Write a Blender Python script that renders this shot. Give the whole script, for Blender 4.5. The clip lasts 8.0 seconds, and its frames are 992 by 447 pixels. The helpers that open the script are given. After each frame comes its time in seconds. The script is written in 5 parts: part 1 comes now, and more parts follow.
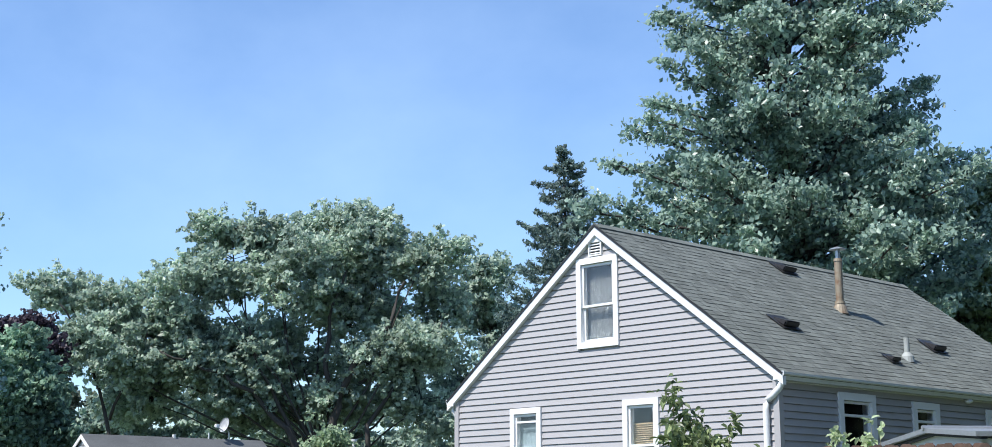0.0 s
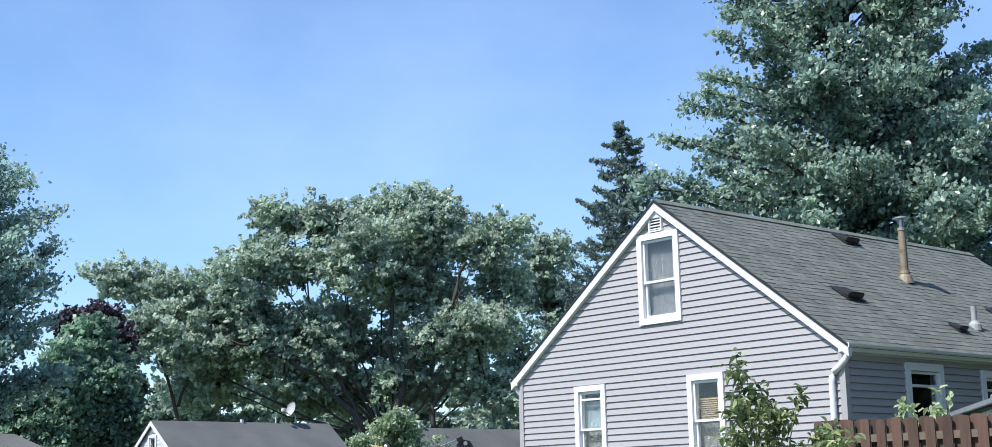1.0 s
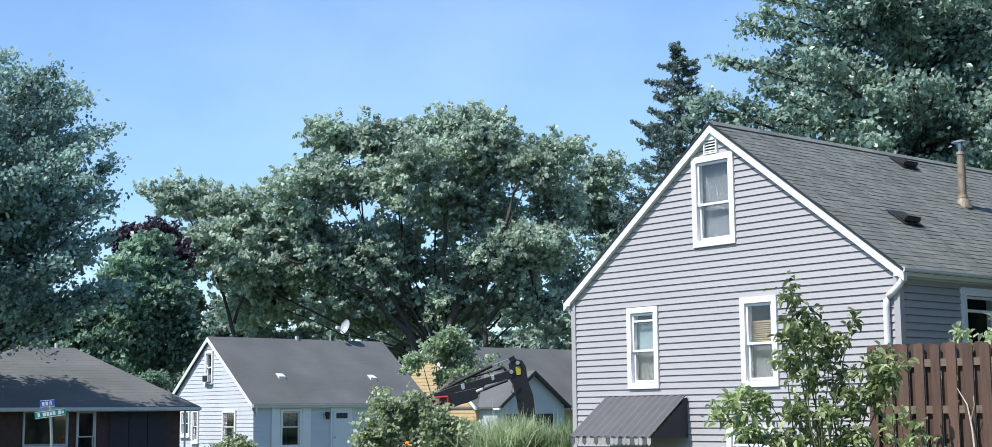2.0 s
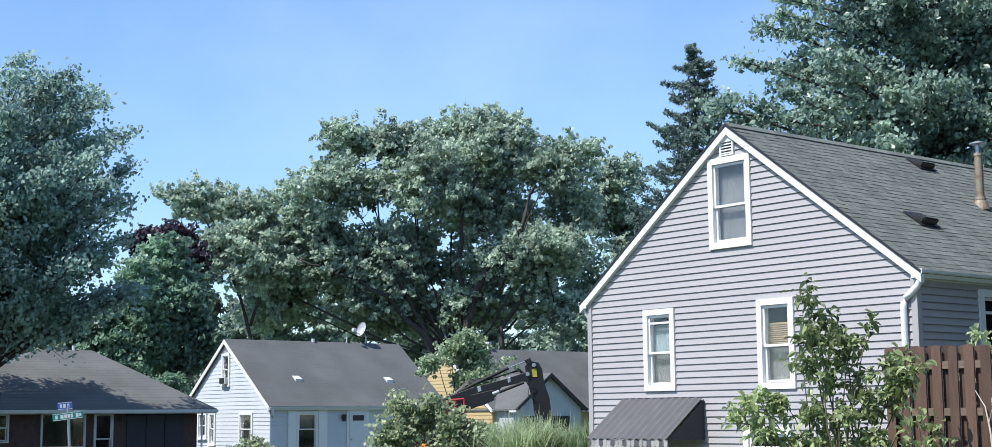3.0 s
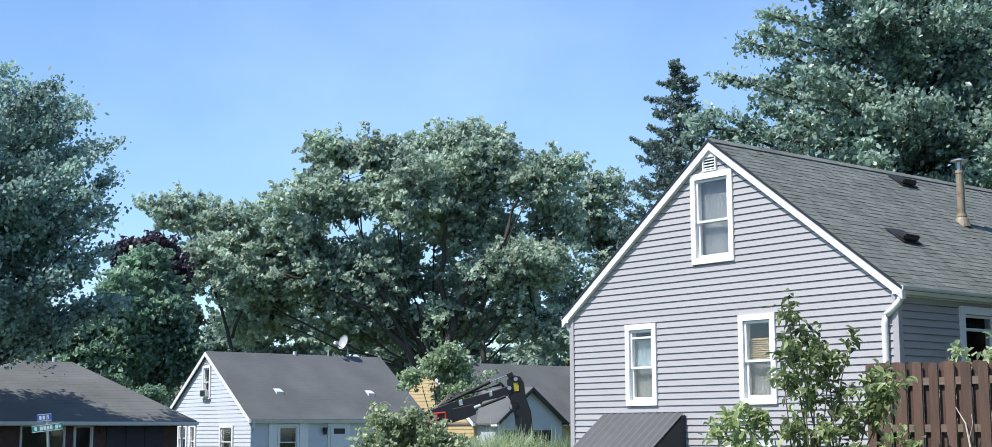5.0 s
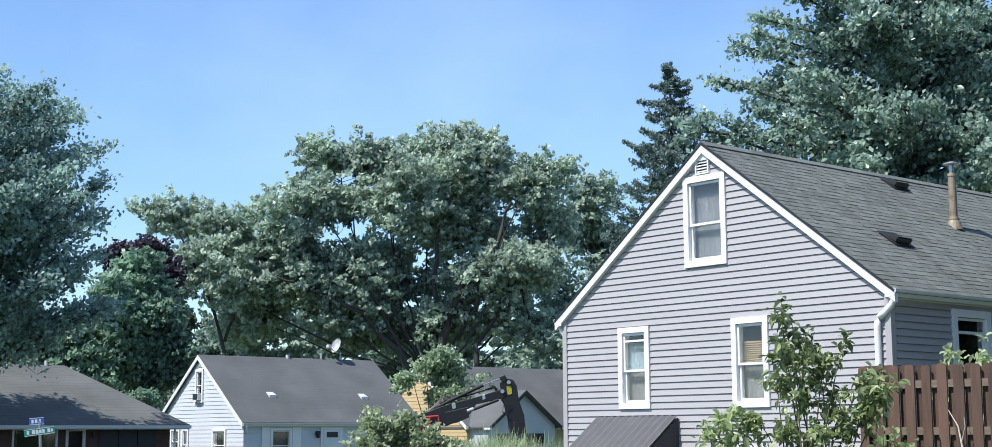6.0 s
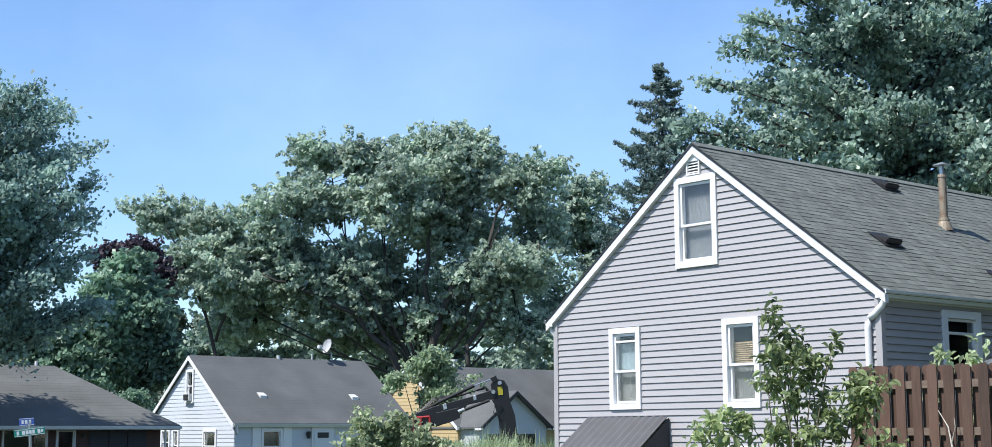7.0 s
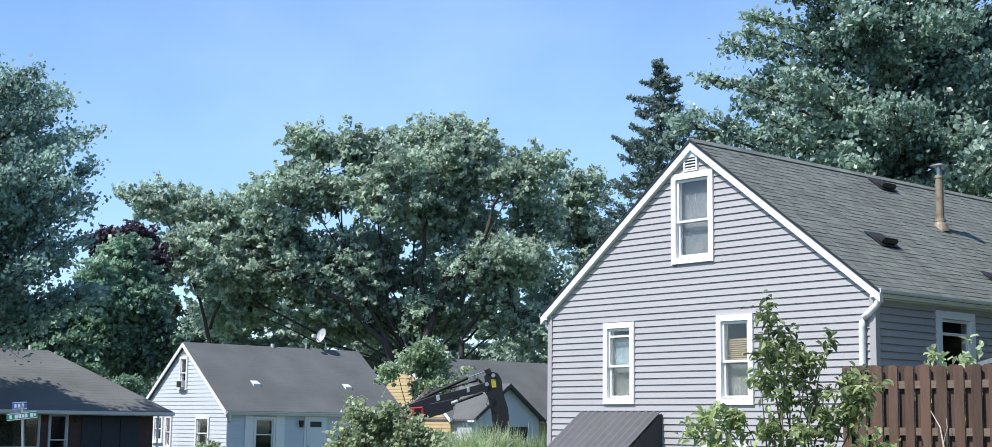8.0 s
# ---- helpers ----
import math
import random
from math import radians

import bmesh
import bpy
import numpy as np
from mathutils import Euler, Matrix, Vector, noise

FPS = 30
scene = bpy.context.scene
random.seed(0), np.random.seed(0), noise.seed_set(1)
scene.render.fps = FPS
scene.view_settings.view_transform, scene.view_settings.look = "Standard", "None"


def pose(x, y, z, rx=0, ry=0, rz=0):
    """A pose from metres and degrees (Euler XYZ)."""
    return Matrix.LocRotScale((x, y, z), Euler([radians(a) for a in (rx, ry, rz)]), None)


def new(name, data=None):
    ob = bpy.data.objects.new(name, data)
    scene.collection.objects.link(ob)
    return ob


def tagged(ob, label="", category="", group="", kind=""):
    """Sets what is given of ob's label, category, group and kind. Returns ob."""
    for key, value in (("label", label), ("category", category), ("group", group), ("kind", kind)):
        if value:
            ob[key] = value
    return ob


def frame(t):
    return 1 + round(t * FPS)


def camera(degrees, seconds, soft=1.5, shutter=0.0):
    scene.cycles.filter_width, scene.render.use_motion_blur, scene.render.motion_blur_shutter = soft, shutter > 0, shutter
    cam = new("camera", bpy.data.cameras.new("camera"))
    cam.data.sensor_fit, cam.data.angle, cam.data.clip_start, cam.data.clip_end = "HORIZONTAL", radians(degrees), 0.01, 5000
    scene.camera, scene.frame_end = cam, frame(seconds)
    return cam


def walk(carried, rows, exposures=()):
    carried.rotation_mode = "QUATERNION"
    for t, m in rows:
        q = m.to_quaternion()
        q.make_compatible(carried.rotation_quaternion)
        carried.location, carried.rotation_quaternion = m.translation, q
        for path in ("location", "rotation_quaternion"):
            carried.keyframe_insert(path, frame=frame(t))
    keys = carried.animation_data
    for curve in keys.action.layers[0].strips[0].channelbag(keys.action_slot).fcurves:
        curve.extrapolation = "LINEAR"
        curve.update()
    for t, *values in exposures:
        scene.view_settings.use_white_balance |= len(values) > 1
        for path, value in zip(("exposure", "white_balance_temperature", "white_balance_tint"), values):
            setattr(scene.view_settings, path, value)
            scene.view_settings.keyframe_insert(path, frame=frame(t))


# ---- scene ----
cam = camera(37.35, 8.0, soft=0.8)
EYE = (12.667, -18.305, 1.55)
PATH = [
    (0.0, 45.70, 11.30, -0.25),
    (0.5, 47.22, 10.96, -0.84),
    (1.0, 48.07, 10.52, -1.35),
    (1.2, 48.15, 9.45, -1.20),
    (1.3, 48.20, 9.00, -1.10),
    (1.5, 48.69, 8.85, -0.93),
    (1.8, 49.80, 8.15, -0.65),
    (2.0, 50.24, 7.46, -0.53),
    (2.6, 50.75, 7.42, -0.50),
    (3.5, 50.91, 7.69, -0.49),
    (4.0, 50.81, 7.78, -0.34),
    (4.5, 50.47, 7.94, -0.21),
    (6.0, 49.91, 8.21, -0.30),
    (6.5, 49.72, 8.11, -0.29),
    (7.0, 49.56, 8.23, -0.30),
    (7.2, 49.32, 8.07, -0.08),
    (7.5, 49.12, 8.11, 0.26),
    (7.7, 49.28, 7.95, 0.46),
    (8.0, 49.42, 7.94, 0.74),
]


def held(yaw, pitch, lean):
    """The pose of the hand-held camera: it turns where it is."""
    return pose(*EYE, 90 + pitch, 0, yaw) @ pose(0, 0, 0, 0, 0, lean)


walk(cam, [(t, held(a, b, c)) for t, a, b, c in PATH], exposures=[(0.0, 0.35), (8.0, 0.35)])

# ---- light ----
# late morning sun, high, over the street side of the gable
SUN_DIR = Vector((0.13, 0.75, -1.09)).normalized()
sun = new("sun", bpy.data.lights.new("sun", "SUN"))
sun.data.energy, sun.data.angle, sun.data.color = 5.0, radians(0.55), (1.0, 0.967, 0.925)
sun.matrix_world = Matrix.Translation((0, 0, 60)) @ SUN_DIR.to_track_quat("-Z", "Y").to_matrix().to_4x4()

world = bpy.data.worlds.new("sky")
scene.world = world
world.use_nodes = True
wn, wl = world.node_tree.nodes, world.node_tree.links
wn.clear()
sky = wn.new("ShaderNodeTexSky")
sky.sky_type, sky.sun_disc = "NISHITA", False
sky.sun_elevation = math.asin(-SUN_DIR.z)
sky.sun_rotation = math.atan2(-SUN_DIR.x, -SUN_DIR.y)
sky.air_density, sky.dust_density, sky.ozone_density = 1.0, 0.3, 3.5
w_co = wn.new("ShaderNodeTexCoord")
w_map = wn.new("ShaderNodeMapping")
w_map.inputs["Rotation"].default_value = (0.0, radians(38), radians(20))
w_map.inputs["Scale"].default_value = (1.6, 2.6, 3.6)
w_noise = wn.new("ShaderNodeTexNoise")
w_noise.inputs["Scale"].default_value, w_noise.inputs["Detail"].default_value = 1.6, 7.0
w_noise.inputs["Roughness"].default_value = 0.55
w_ramp = wn.new("ShaderNodeMapRange")
w_ramp.inputs["From Min"].default_value, w_ramp.inputs["From Max"].default_value = 0.42, 0.82
w_ramp.inputs["To Max"].default_value = 0.20
w_mix = wn.new("ShaderNodeMixRGB")
w_mix.inputs["Color2"].default_value = (5.2, 6.9, 9.2, 1)
w_bg = wn.new("ShaderNodeBackground")
w_bg.inputs["Strength"].default_value = 0.15
w_out = wn.new("ShaderNodeOutputWorld")
wl.new(w_co.outputs["Generated"], w_map.inputs["Vector"])
wl.new(w_map.outputs[0], w_noise.inputs["Vector"])
wl.new(w_noise.outputs[0], w_ramp.inputs["Value"])
wl.new(w_ramp.outputs[0], w_mix.inputs["Fac"])
w_clear = wn.new("ShaderNodeMixRGB")
w_clear.blend_type = "MULTIPLY"
w_clear.inputs["Fac"].default_value = 1.0
w_clear.inputs["Color2"].default_value = (0.885, 0.98, 1.11, 1)
wl.new(sky.outputs[0], w_clear.inputs["Color1"])
wl.new(w_clear.outputs[0], w_mix.inputs["Color1"])
wl.new(w_mix.outputs[0], w_bg.inputs["Color"])
wl.new(w_bg.outputs[0], w_out.inputs["Surface"])


# ---- materials ----
def material(name, color, rough=0.7, metal=0.0, vary=0.15, grain=8.0, fine=90.0, bump=0.15, island=0.0, per_object=0.0,
             stretch=(1, 1, 1), tint=None, coat=0.0):
    """A painted, mineral or wooden surface: a base colour that varies at two scales, by piece if wished, with a fine relief."""
    m = bpy.data.materials.new(name)
    m.use_nodes = True
    n, l = m.node_tree.nodes, m.node_tree.links
    b = n["Principled BSDF"]
    b.inputs["Roughness"].default_value, b.inputs["Metallic"].default_value = rough, metal
    b.inputs["Coat Weight"].default_value = coat
    co = n.new("ShaderNodeTexCoord")
    mp = n.new("ShaderNodeMapping")
    mp.inputs["Scale"].default_value = stretch
    l.new(co.outputs["Object"], mp.inputs["Vector"])
    big = n.new("ShaderNodeTexNoise")
    big.inputs["Scale"].default_value, big.inputs["Detail"].default_value = grain, 5
    small = n.new("ShaderNodeTexNoise")
    small.inputs["Scale"].default_value, small.inputs["Detail"].default_value = fine, 3
    for t in (big, small):
        l.new(mp.outputs[0], t.inputs["Vector"])
    add = n.new("ShaderNodeMath")
    add.operation = "ADD"
    l.new(big.outputs[0], add.inputs[0])
    l.new(small.outputs[0], add.inputs[1])
    last = add
    if island or per_object:
        src = n.new("ShaderNodeNewGeometry") if island else n.new("ShaderNodeObjectInfo")
        out = src.outputs["Random Per Island"] if island else src.outputs["Random"]
        mul = n.new("ShaderNodeMath")
        mul.operation = "MULTIPLY_ADD"
        mul.inputs[1].default_value = (island or per_object)
        l.new(out, mul.inputs[0])
        l.new(add.outputs[0], mul.inputs[2])
        last = mul
    mid = 1.0 + 0.5 * (island or per_object)
    rng = n.new("ShaderNodeMapRange")
    rng.inputs["From Min"].default_value, rng.inputs["From Max"].default_value = mid - 0.5, mid + 0.5
    rng.inputs["To Min"].default_value, rng.inputs["To Max"].default_value = 1 - vary, 1 + vary
    l.new(last.outputs[0], rng.inputs["Value"])
    sc = n.new("ShaderNodeVectorMath")
    sc.operation = "SCALE"
    sc.inputs[0].default_value = color
    if tint:
        mx = n.new("ShaderNodeMixRGB")
        mx.inputs["Color1"].default_value, mx.inputs["Color2"].default_value = (*color, 1), (*tint, 1)
        rg = n.new("ShaderNodeMapRange")
        rg.inputs["From Min"].default_value, rg.inputs["From Max"].default_value = 0.45, 0.7
        l.new(big.outputs[0], rg.inputs["Value"])
        l.new(rg.outputs[0], mx.inputs["Fac"])
        l.new(mx.outputs[0], sc.inputs[0])
    l.new(rng.outputs[0], sc.inputs["Scale"])
    l.new(sc.outputs[0], b.inputs["Base Color"])
    if bump:
        bp = n.new("ShaderNodeBump")
        bp.inputs["Strength"].default_value, bp.inputs["Distance"].default_value = bump, 0.01
        l.new(add.outputs[0], bp.inputs["Height"])
        l.new(bp.outputs[0], b.inputs["Normal"])
    return m


def leaf_material(name, color, light, glow=0.35, rough=0.45, vary=0.6):
    """Leaves: each one of its own green, glossy, letting some light through."""
    m = bpy.data.materials.new(name)
    m.use_nodes = True
    n, l = m.node_tree.nodes, m.node_tree.links
    b = n["Principled BSDF"]
    b.inputs["Roughness"].default_value = rough
    geo = n.new("ShaderNodeNewGeometry")
    co = n.new("ShaderNodeTexCoord")
    nz = n.new("ShaderNodeTexNoise")
    nz.inputs["Scale"].default_value, nz.inputs["Detail"].default_value = 0.45, 2
    l.new(co.outputs["Object"], nz.inputs["Vector"])
    ad = n.new("ShaderNodeMath")
    ad.operation = "MULTIPLY_ADD"
    ad.inputs[1].default_value = 0.6
    l.new(geo.outputs["Random Per Island"], ad.inputs[0])
    l.new(nz.outputs[0], ad.inputs[2])
    rg = n.new("ShaderNodeMapRange")
    rg.inputs["From Min"].default_value, rg.inputs["From Max"].default_value = 0.4, 1.25
    l.new(ad.outputs[0], rg.inputs["Value"])
    mx = n.new("ShaderNodeMixRGB")
    mx.inputs["Color1"].default_value = (*[c * (1 - vary) for c in color], 1)
    mx.inputs["Color2"].default_value = (*light, 1)
    l.new(rg.outputs[0], mx.inputs["Fac"])
    l.new(mx.outputs[0], b.inputs["Base Color"])
    tr = n.new("ShaderNodeBsdfTranslucent")
    l.new(mx.outputs[0], tr.inputs["Color"])
    ms = n.new("ShaderNodeMixShader")
    ms.inputs["Fac"].default_value = glow
    l.new(b.outputs[0], ms.inputs[1])
    l.new(tr.outputs[0], ms.inputs[2])
    l.new(ms.outputs[0], n["Material Output"].inputs["Surface"])
    return m


def glass_material(name, color, rough=0.03):
    """A window pane over a dim room: glass that mirrors the sky and the trees."""
    m = bpy.data.materials.new(name)
    m.use_nodes = True
    n, l = m.node_tree.nodes, m.node_tree.links
    b = n["Principled BSDF"]
    b.inputs["Base Color"].default_value = (*color, 1)
    b.inputs["Roughness"].default_value, b.inputs["Transmission Weight"].default_value = rough, 1.0
    b.inputs["IOR"].default_value = 1.45
    return m


M = {
    "siding": material("lavender_grey_vinyl", (0.374, 0.357, 0.358), 0.55, vary=0.06, grain=1.3, fine=40, bump=0.05, stretch=(0.4, 0.4, 3), per_object=0.25),
    "white": material("white_paint", (0.74, 0.74, 0.74), 0.45, vary=0.05, grain=3, fine=60, bump=0.05),
    "offwhite": material("weathered_white_metal", (0.62, 0.63, 0.60), 0.5, vary=0.10, grain=2, fine=50, bump=0.05),
    "shingle": material("grey_asphalt_shingle", (0.138, 0.152, 0.136), 0.92, vary=0.34, grain=1.2, fine=70, bump=0.5, island=0.55),
    "shingle_far": material("weathered_grey_shingle", (0.108, 0.112, 0.111), 0.95, vary=0.45, grain=0.55, fine=26, bump=0.4, stretch=(1, 1, 1.5)),
    "shingle_brown": material("brown_grey_shingle", (0.115, 0.119, 0.112), 0.95, vary=0.45, grain=0.55, fine=26, bump=0.4),
    "black": material("black_plastic", (0.02, 0.02, 0.022), 0.5, vary=0.2, grain=12, fine=80, bump=0.1),
    "felt": material("black_sheathing", (0.03, 0.03, 0.03), 0.9, vary=0.2),
    "pipe": material("stained_flue_metal", (0.30, 0.25, 0.18), 0.6, 0.2, vary=0.3, grain=7, fine=60, bump=0.2, tint=(0.17, 0.09, 0.05)),
    "galv": material("galvanised_metal", (0.45, 0.47, 0.48), 0.4, 0.7, vary=0.15, grain=12),
    "awning": material("dark_ribbed_metal", (0.095, 0.094, 0.097), 0.5, 0.1, vary=0.2, grain=4, fine=60, bump=0.1),
    "awning_side": material("dark_awning_side", (0.03, 0.032, 0.04), 0.7, vary=0.2, grain=4),
    "fence": material("red_brown_stained_wood", (0.098, 0.056, 0.039), 0.75, vary=0.5, grain=5, fine=70, bump=0.4, stretch=(6, 6, 0.6), per_object=0.7),
    "rail": material("pale_weathered_wood", (0.17, 0.125, 0.095), 0.85, vary=0.4, grain=5, fine=70, bump=0.4, stretch=(0.6, 6, 6)),
    "hem": material("dirty_white_hem", (0.34, 0.33, 0.31), 0.8, vary=0.3, grain=9, fine=60, bump=0.1, per_object=0.5),
    # dark grey: dimming and reflections of the glass are put into the cloth colour
    "curtain": material("dimmed_curtain", (0.10, 0.106, 0.108), 0.9, vary=0.1, grain=3, stretch=(3, 3, 0.4)),
    "shade": material("pale_blue_shade", (0.15, 0.20, 0.225), 0.9, vary=0.15, grain=5),
    "curtain_pale": material("bleached_wood", (0.55, 0.50, 0.42), 0.8, vary=0.2, grain=20),
    "grey_pipe": material("dull_grey_pipe", (0.33, 0.35, 0.33), 0.6, vary=0.15, grain=9),
    "blind": material("tan_blind", (0.20, 0.15, 0.085), 0.8, vary=0.2, grain=6, stretch=(0.3, 0.3, 30)),
    # the dimness indoors is put into this near-black colour
    "room": material("darkened_room", (0.03, 0.03, 0.034), 0.9, vary=0.2, grain=1),
    "blue": material("pale_blue_siding", (0.55, 0.585, 0.625), 0.6, vary=0.08, grain=1.5, fine=40, bump=0.05, per_object=0.25),
    "yellow": material("yellow_siding", (0.52, 0.40, 0.21), 0.6, vary=0.08, grain=1.5, fine=40, bump=0.05),
    "grey_gable": material("pale_grey_gable", (0.5, 0.54, 0.56), 0.7, vary=0.08, grain=1.5),
    "brick": material("dark_brown_brick", (0.085, 0.05, 0.043), 0.9, vary=0.35, grain=6, fine=60, bump=0.3),
    # darkened bark: the crown's shade on trunks and limbs is put into its colour
    "bark": material("shade_darkened_bark", (0.05, 0.045, 0.04), 0.95, vary=0.4, grain=3, fine=30, bump=0.6, stretch=(3, 3, 0.5)),
    "twig": material("green_brown_twig", (0.12, 0.11, 0.06), 0.8, vary=0.3, grain=9),
    "grass": material("lawn_soil", (0.06, 0.085, 0.03), 0.95, vary=0.4, grain=0.6, fine=14, bump=0.6),
    "asphalt": material("asphalt", (0.055, 0.055, 0.056), 0.9, vary=0.25, grain=1.0, fine=60, bump=0.4),
    "door": material("white_door", (0.66, 0.68, 0.69), 0.5, vary=0.06, grain=2),
    "digger": material("black_machine_paint", (0.010, 0.010, 0.012), 0.5, 0.0, vary=0.3, grain=6, fine=50, bump=0.1),
    "steel": material("bright_cylinder_steel", (0.55, 0.56, 0.58), 0.25, 0.9, vary=0.1),
    "red": material("red_machine_paint", (0.42, 0.035, 0.035), 0.45, vary=0.15, grain=8),
    "orange": material("orange_plastic", (0.75, 0.28, 0.02), 0.5, vary=0.1, grain=8),
    "decal": material("yellow_decal", (0.45, 0.38, 0.03), 0.5, vary=0.1),
    "sign_green": material("green_sign_sheet", (0.01, 0.27, 0.20), 0.4, vary=0.08, grain=8),
    "sign_blue": material("blue_sign_sheet", (0.07, 0.13, 0.48), 0.4, vary=0.08, grain=8),
    "sign_white": material("white_sign_letters", (0.8, 0.8, 0.8), 0.4, vary=0.04),
    "pane": glass_material("window_glass", (0.93, 0.96, 0.97)),
    "leaf_broad": leaf_material("silvery_green_leaves", (0.41, 0.56, 0.45), (0.68, 0.82, 0.65), 0.52, 0.42),
    "leaf_maple": leaf_material("deep_green_leaves", (0.13, 0.275, 0.23), (0.54, 0.71, 0.57), 0.48, 0.34),
    "leaf_fine": leaf_material("blue_green_fine_leaves", (0.29, 0.47, 0.43), (0.52, 0.72, 0.62), 0.5, 0.55),
    "leaf_dark": leaf_material("dark_green_leaves", (0.32, 0.46, 0.40), (0.58, 0.72, 0.56), 0.5, 0.45),
    "leaf_bright": leaf_material("bright_green_leaves", (0.18, 0.33, 0.245), (0.43, 0.63, 0.43), 0.5, 0.42),
    # leaves of the added unseen trees, dark so that little light bounces
    "leaf_unseen": leaf_material("unseen_tree_leaves", (0.06, 0.09, 0.05), (0.10, 0.13, 0.07), 0.3, 0.6),
    # distance haze is put into these pale leaf colours
    "leaf_far": leaf_material("haze_pale_leaves", (0.18, 0.24, 0.17), (0.28, 0.33, 0.24), 0.4, 0.6),
    "leaf_purple": leaf_material("dark_purple_leaves", (0.045, 0.038, 0.055), (0.085, 0.062, 0.085), 0.35, 0.5),
    "leaf_shrub": leaf_material("olive_green_shrub_leaves", (0.14, 0.22, 0.09), (0.52, 0.62, 0.30), 0.45, 0.36),
    "leaf_pale": leaf_material("pale_olive_leaves", (0.22, 0.32, 0.16), (0.66, 0.75, 0.46), 0.5, 0.4),
    "leaf_small": leaf_material("soft_green_leaves", (0.26, 0.38, 0.25), (0.52, 0.66, 0.4), 0.5, 0.45),
    "needle": leaf_material("blue_green_needles", (0.12, 0.20, 0.185), (0.27, 0.38, 0.33), 0.4, 0.55),
    "reed": leaf_material("pale_green_reeds", (0.44, 0.56, 0.28), (0.72, 0.84, 0.52), 0.55, 0.5),
}


# ---- building helpers ----
def thing(name, at, label, category, group="", kind=""):
    """An empty at a thing's base, which holds its parts."""
    ob = new(name)
    ob.empty_display_size = 0.2
    ob.location = at
    return tagged(ob, label, category, group, kind)


def link(name, me, mat, parent, label="", loc=None):
    """A mesh as one object, under a thing or a part. Its points are in world metres, or round loc."""
    ob = new(name, me)
    if mat and not me.materials:
        me.materials.append(mat)
    if loc is not None:
        ob.location = loc
    if parent:
        ob.parent = parent
        top = parent
        while top.parent:
            top = top.parent
        shift = Matrix.Translation(-Vector(top.location))
        ob.matrix_parent_inverse = shift if parent is top else Matrix.Identity(4)
    if label:
        ob["label"] = label
    return ob


def part(name, bm, mat, parent, label="", smooth=False):
    me = bpy.data.meshes.new(name)
    bm.normal_update()
    bm.to_mesh(me)
    bm.free()
    if smooth:
        me.shade_smooth()
    return link(name, me, mat, parent, label)


def raw(name, verts, faces, mat, parent, label="", smooth=False):
    me = bpy.data.meshes.new(name)
    me.from_pydata([tuple(p) for p in verts], [], faces)
    me.update()
    if smooth:
        me.shade_smooth()
    return link(name, me, mat, parent, label)


def box(bm, lo, hi, m=None):
    """An upright block from corner to corner, turned by m if given."""
    r = bmesh.ops.create_cube(bm, size=1.0)
    lo, hi = Vector(lo), Vector(hi)
    for p in r["verts"]:
        p.co = Vector(((p.co.x + 0.5) * (hi.x - lo.x) + lo.x, (p.co.y + 0.5) * (hi.y - lo.y) + lo.y, (p.co.z + 0.5) * (hi.z - lo.z) + lo.z))
        if m:
            p.co = m @ p.co
    return r["verts"]


def prism(bm, outline, push):
    """An outline of points, pushed along a vector into a solid."""
    push = Vector(push)
    a = [bm.verts.new(p) for p in outline]
    b = [bm.verts.new(Vector(p) + push) for p in outline]
    k = len(a)
    bm.faces.new(a)
    bm.faces.new(b[::-1])
    for i in range(k):
        bm.faces.new((a[i], b[i], b[(i + 1) % k], a[(i + 1) % k]))
    bmesh.ops.recalc_face_normals(bm, faces=bm.faces)


def tube(bm, points, radii, sides=8, caps=True):
    """A round tube along a line of points."""
    pts = [Vector(p) for p in points]
    rings = []
    for i, p in enumerate(pts):
        d = (pts[min(i + 1, len(pts) - 1)] - pts[max(i - 1, 0)]).normalized()
        u = d.orthogonal().normalized() if abs(d.z) > 0.95 else d.cross(Vector((0, 0, 1))).normalized()
        w = d.cross(u)
        r = radii[i] if isinstance(radii, (list, tuple)) else radii
        rings.append([bm.verts.new(p + (u * math.cos(2 * math.pi * j / sides) + w * math.sin(2 * math.pi * j / sides)) * r) for j in range(sides)])
    for a, b in zip(rings, rings[1:]):
        for j in range(sides):
            bm.faces.new((a[j], a[(j + 1) % sides], b[(j + 1) % sides], b[j]))
    if caps:
        bm.faces.new(rings[0][::-1])
        bm.faces.new(rings[-1])


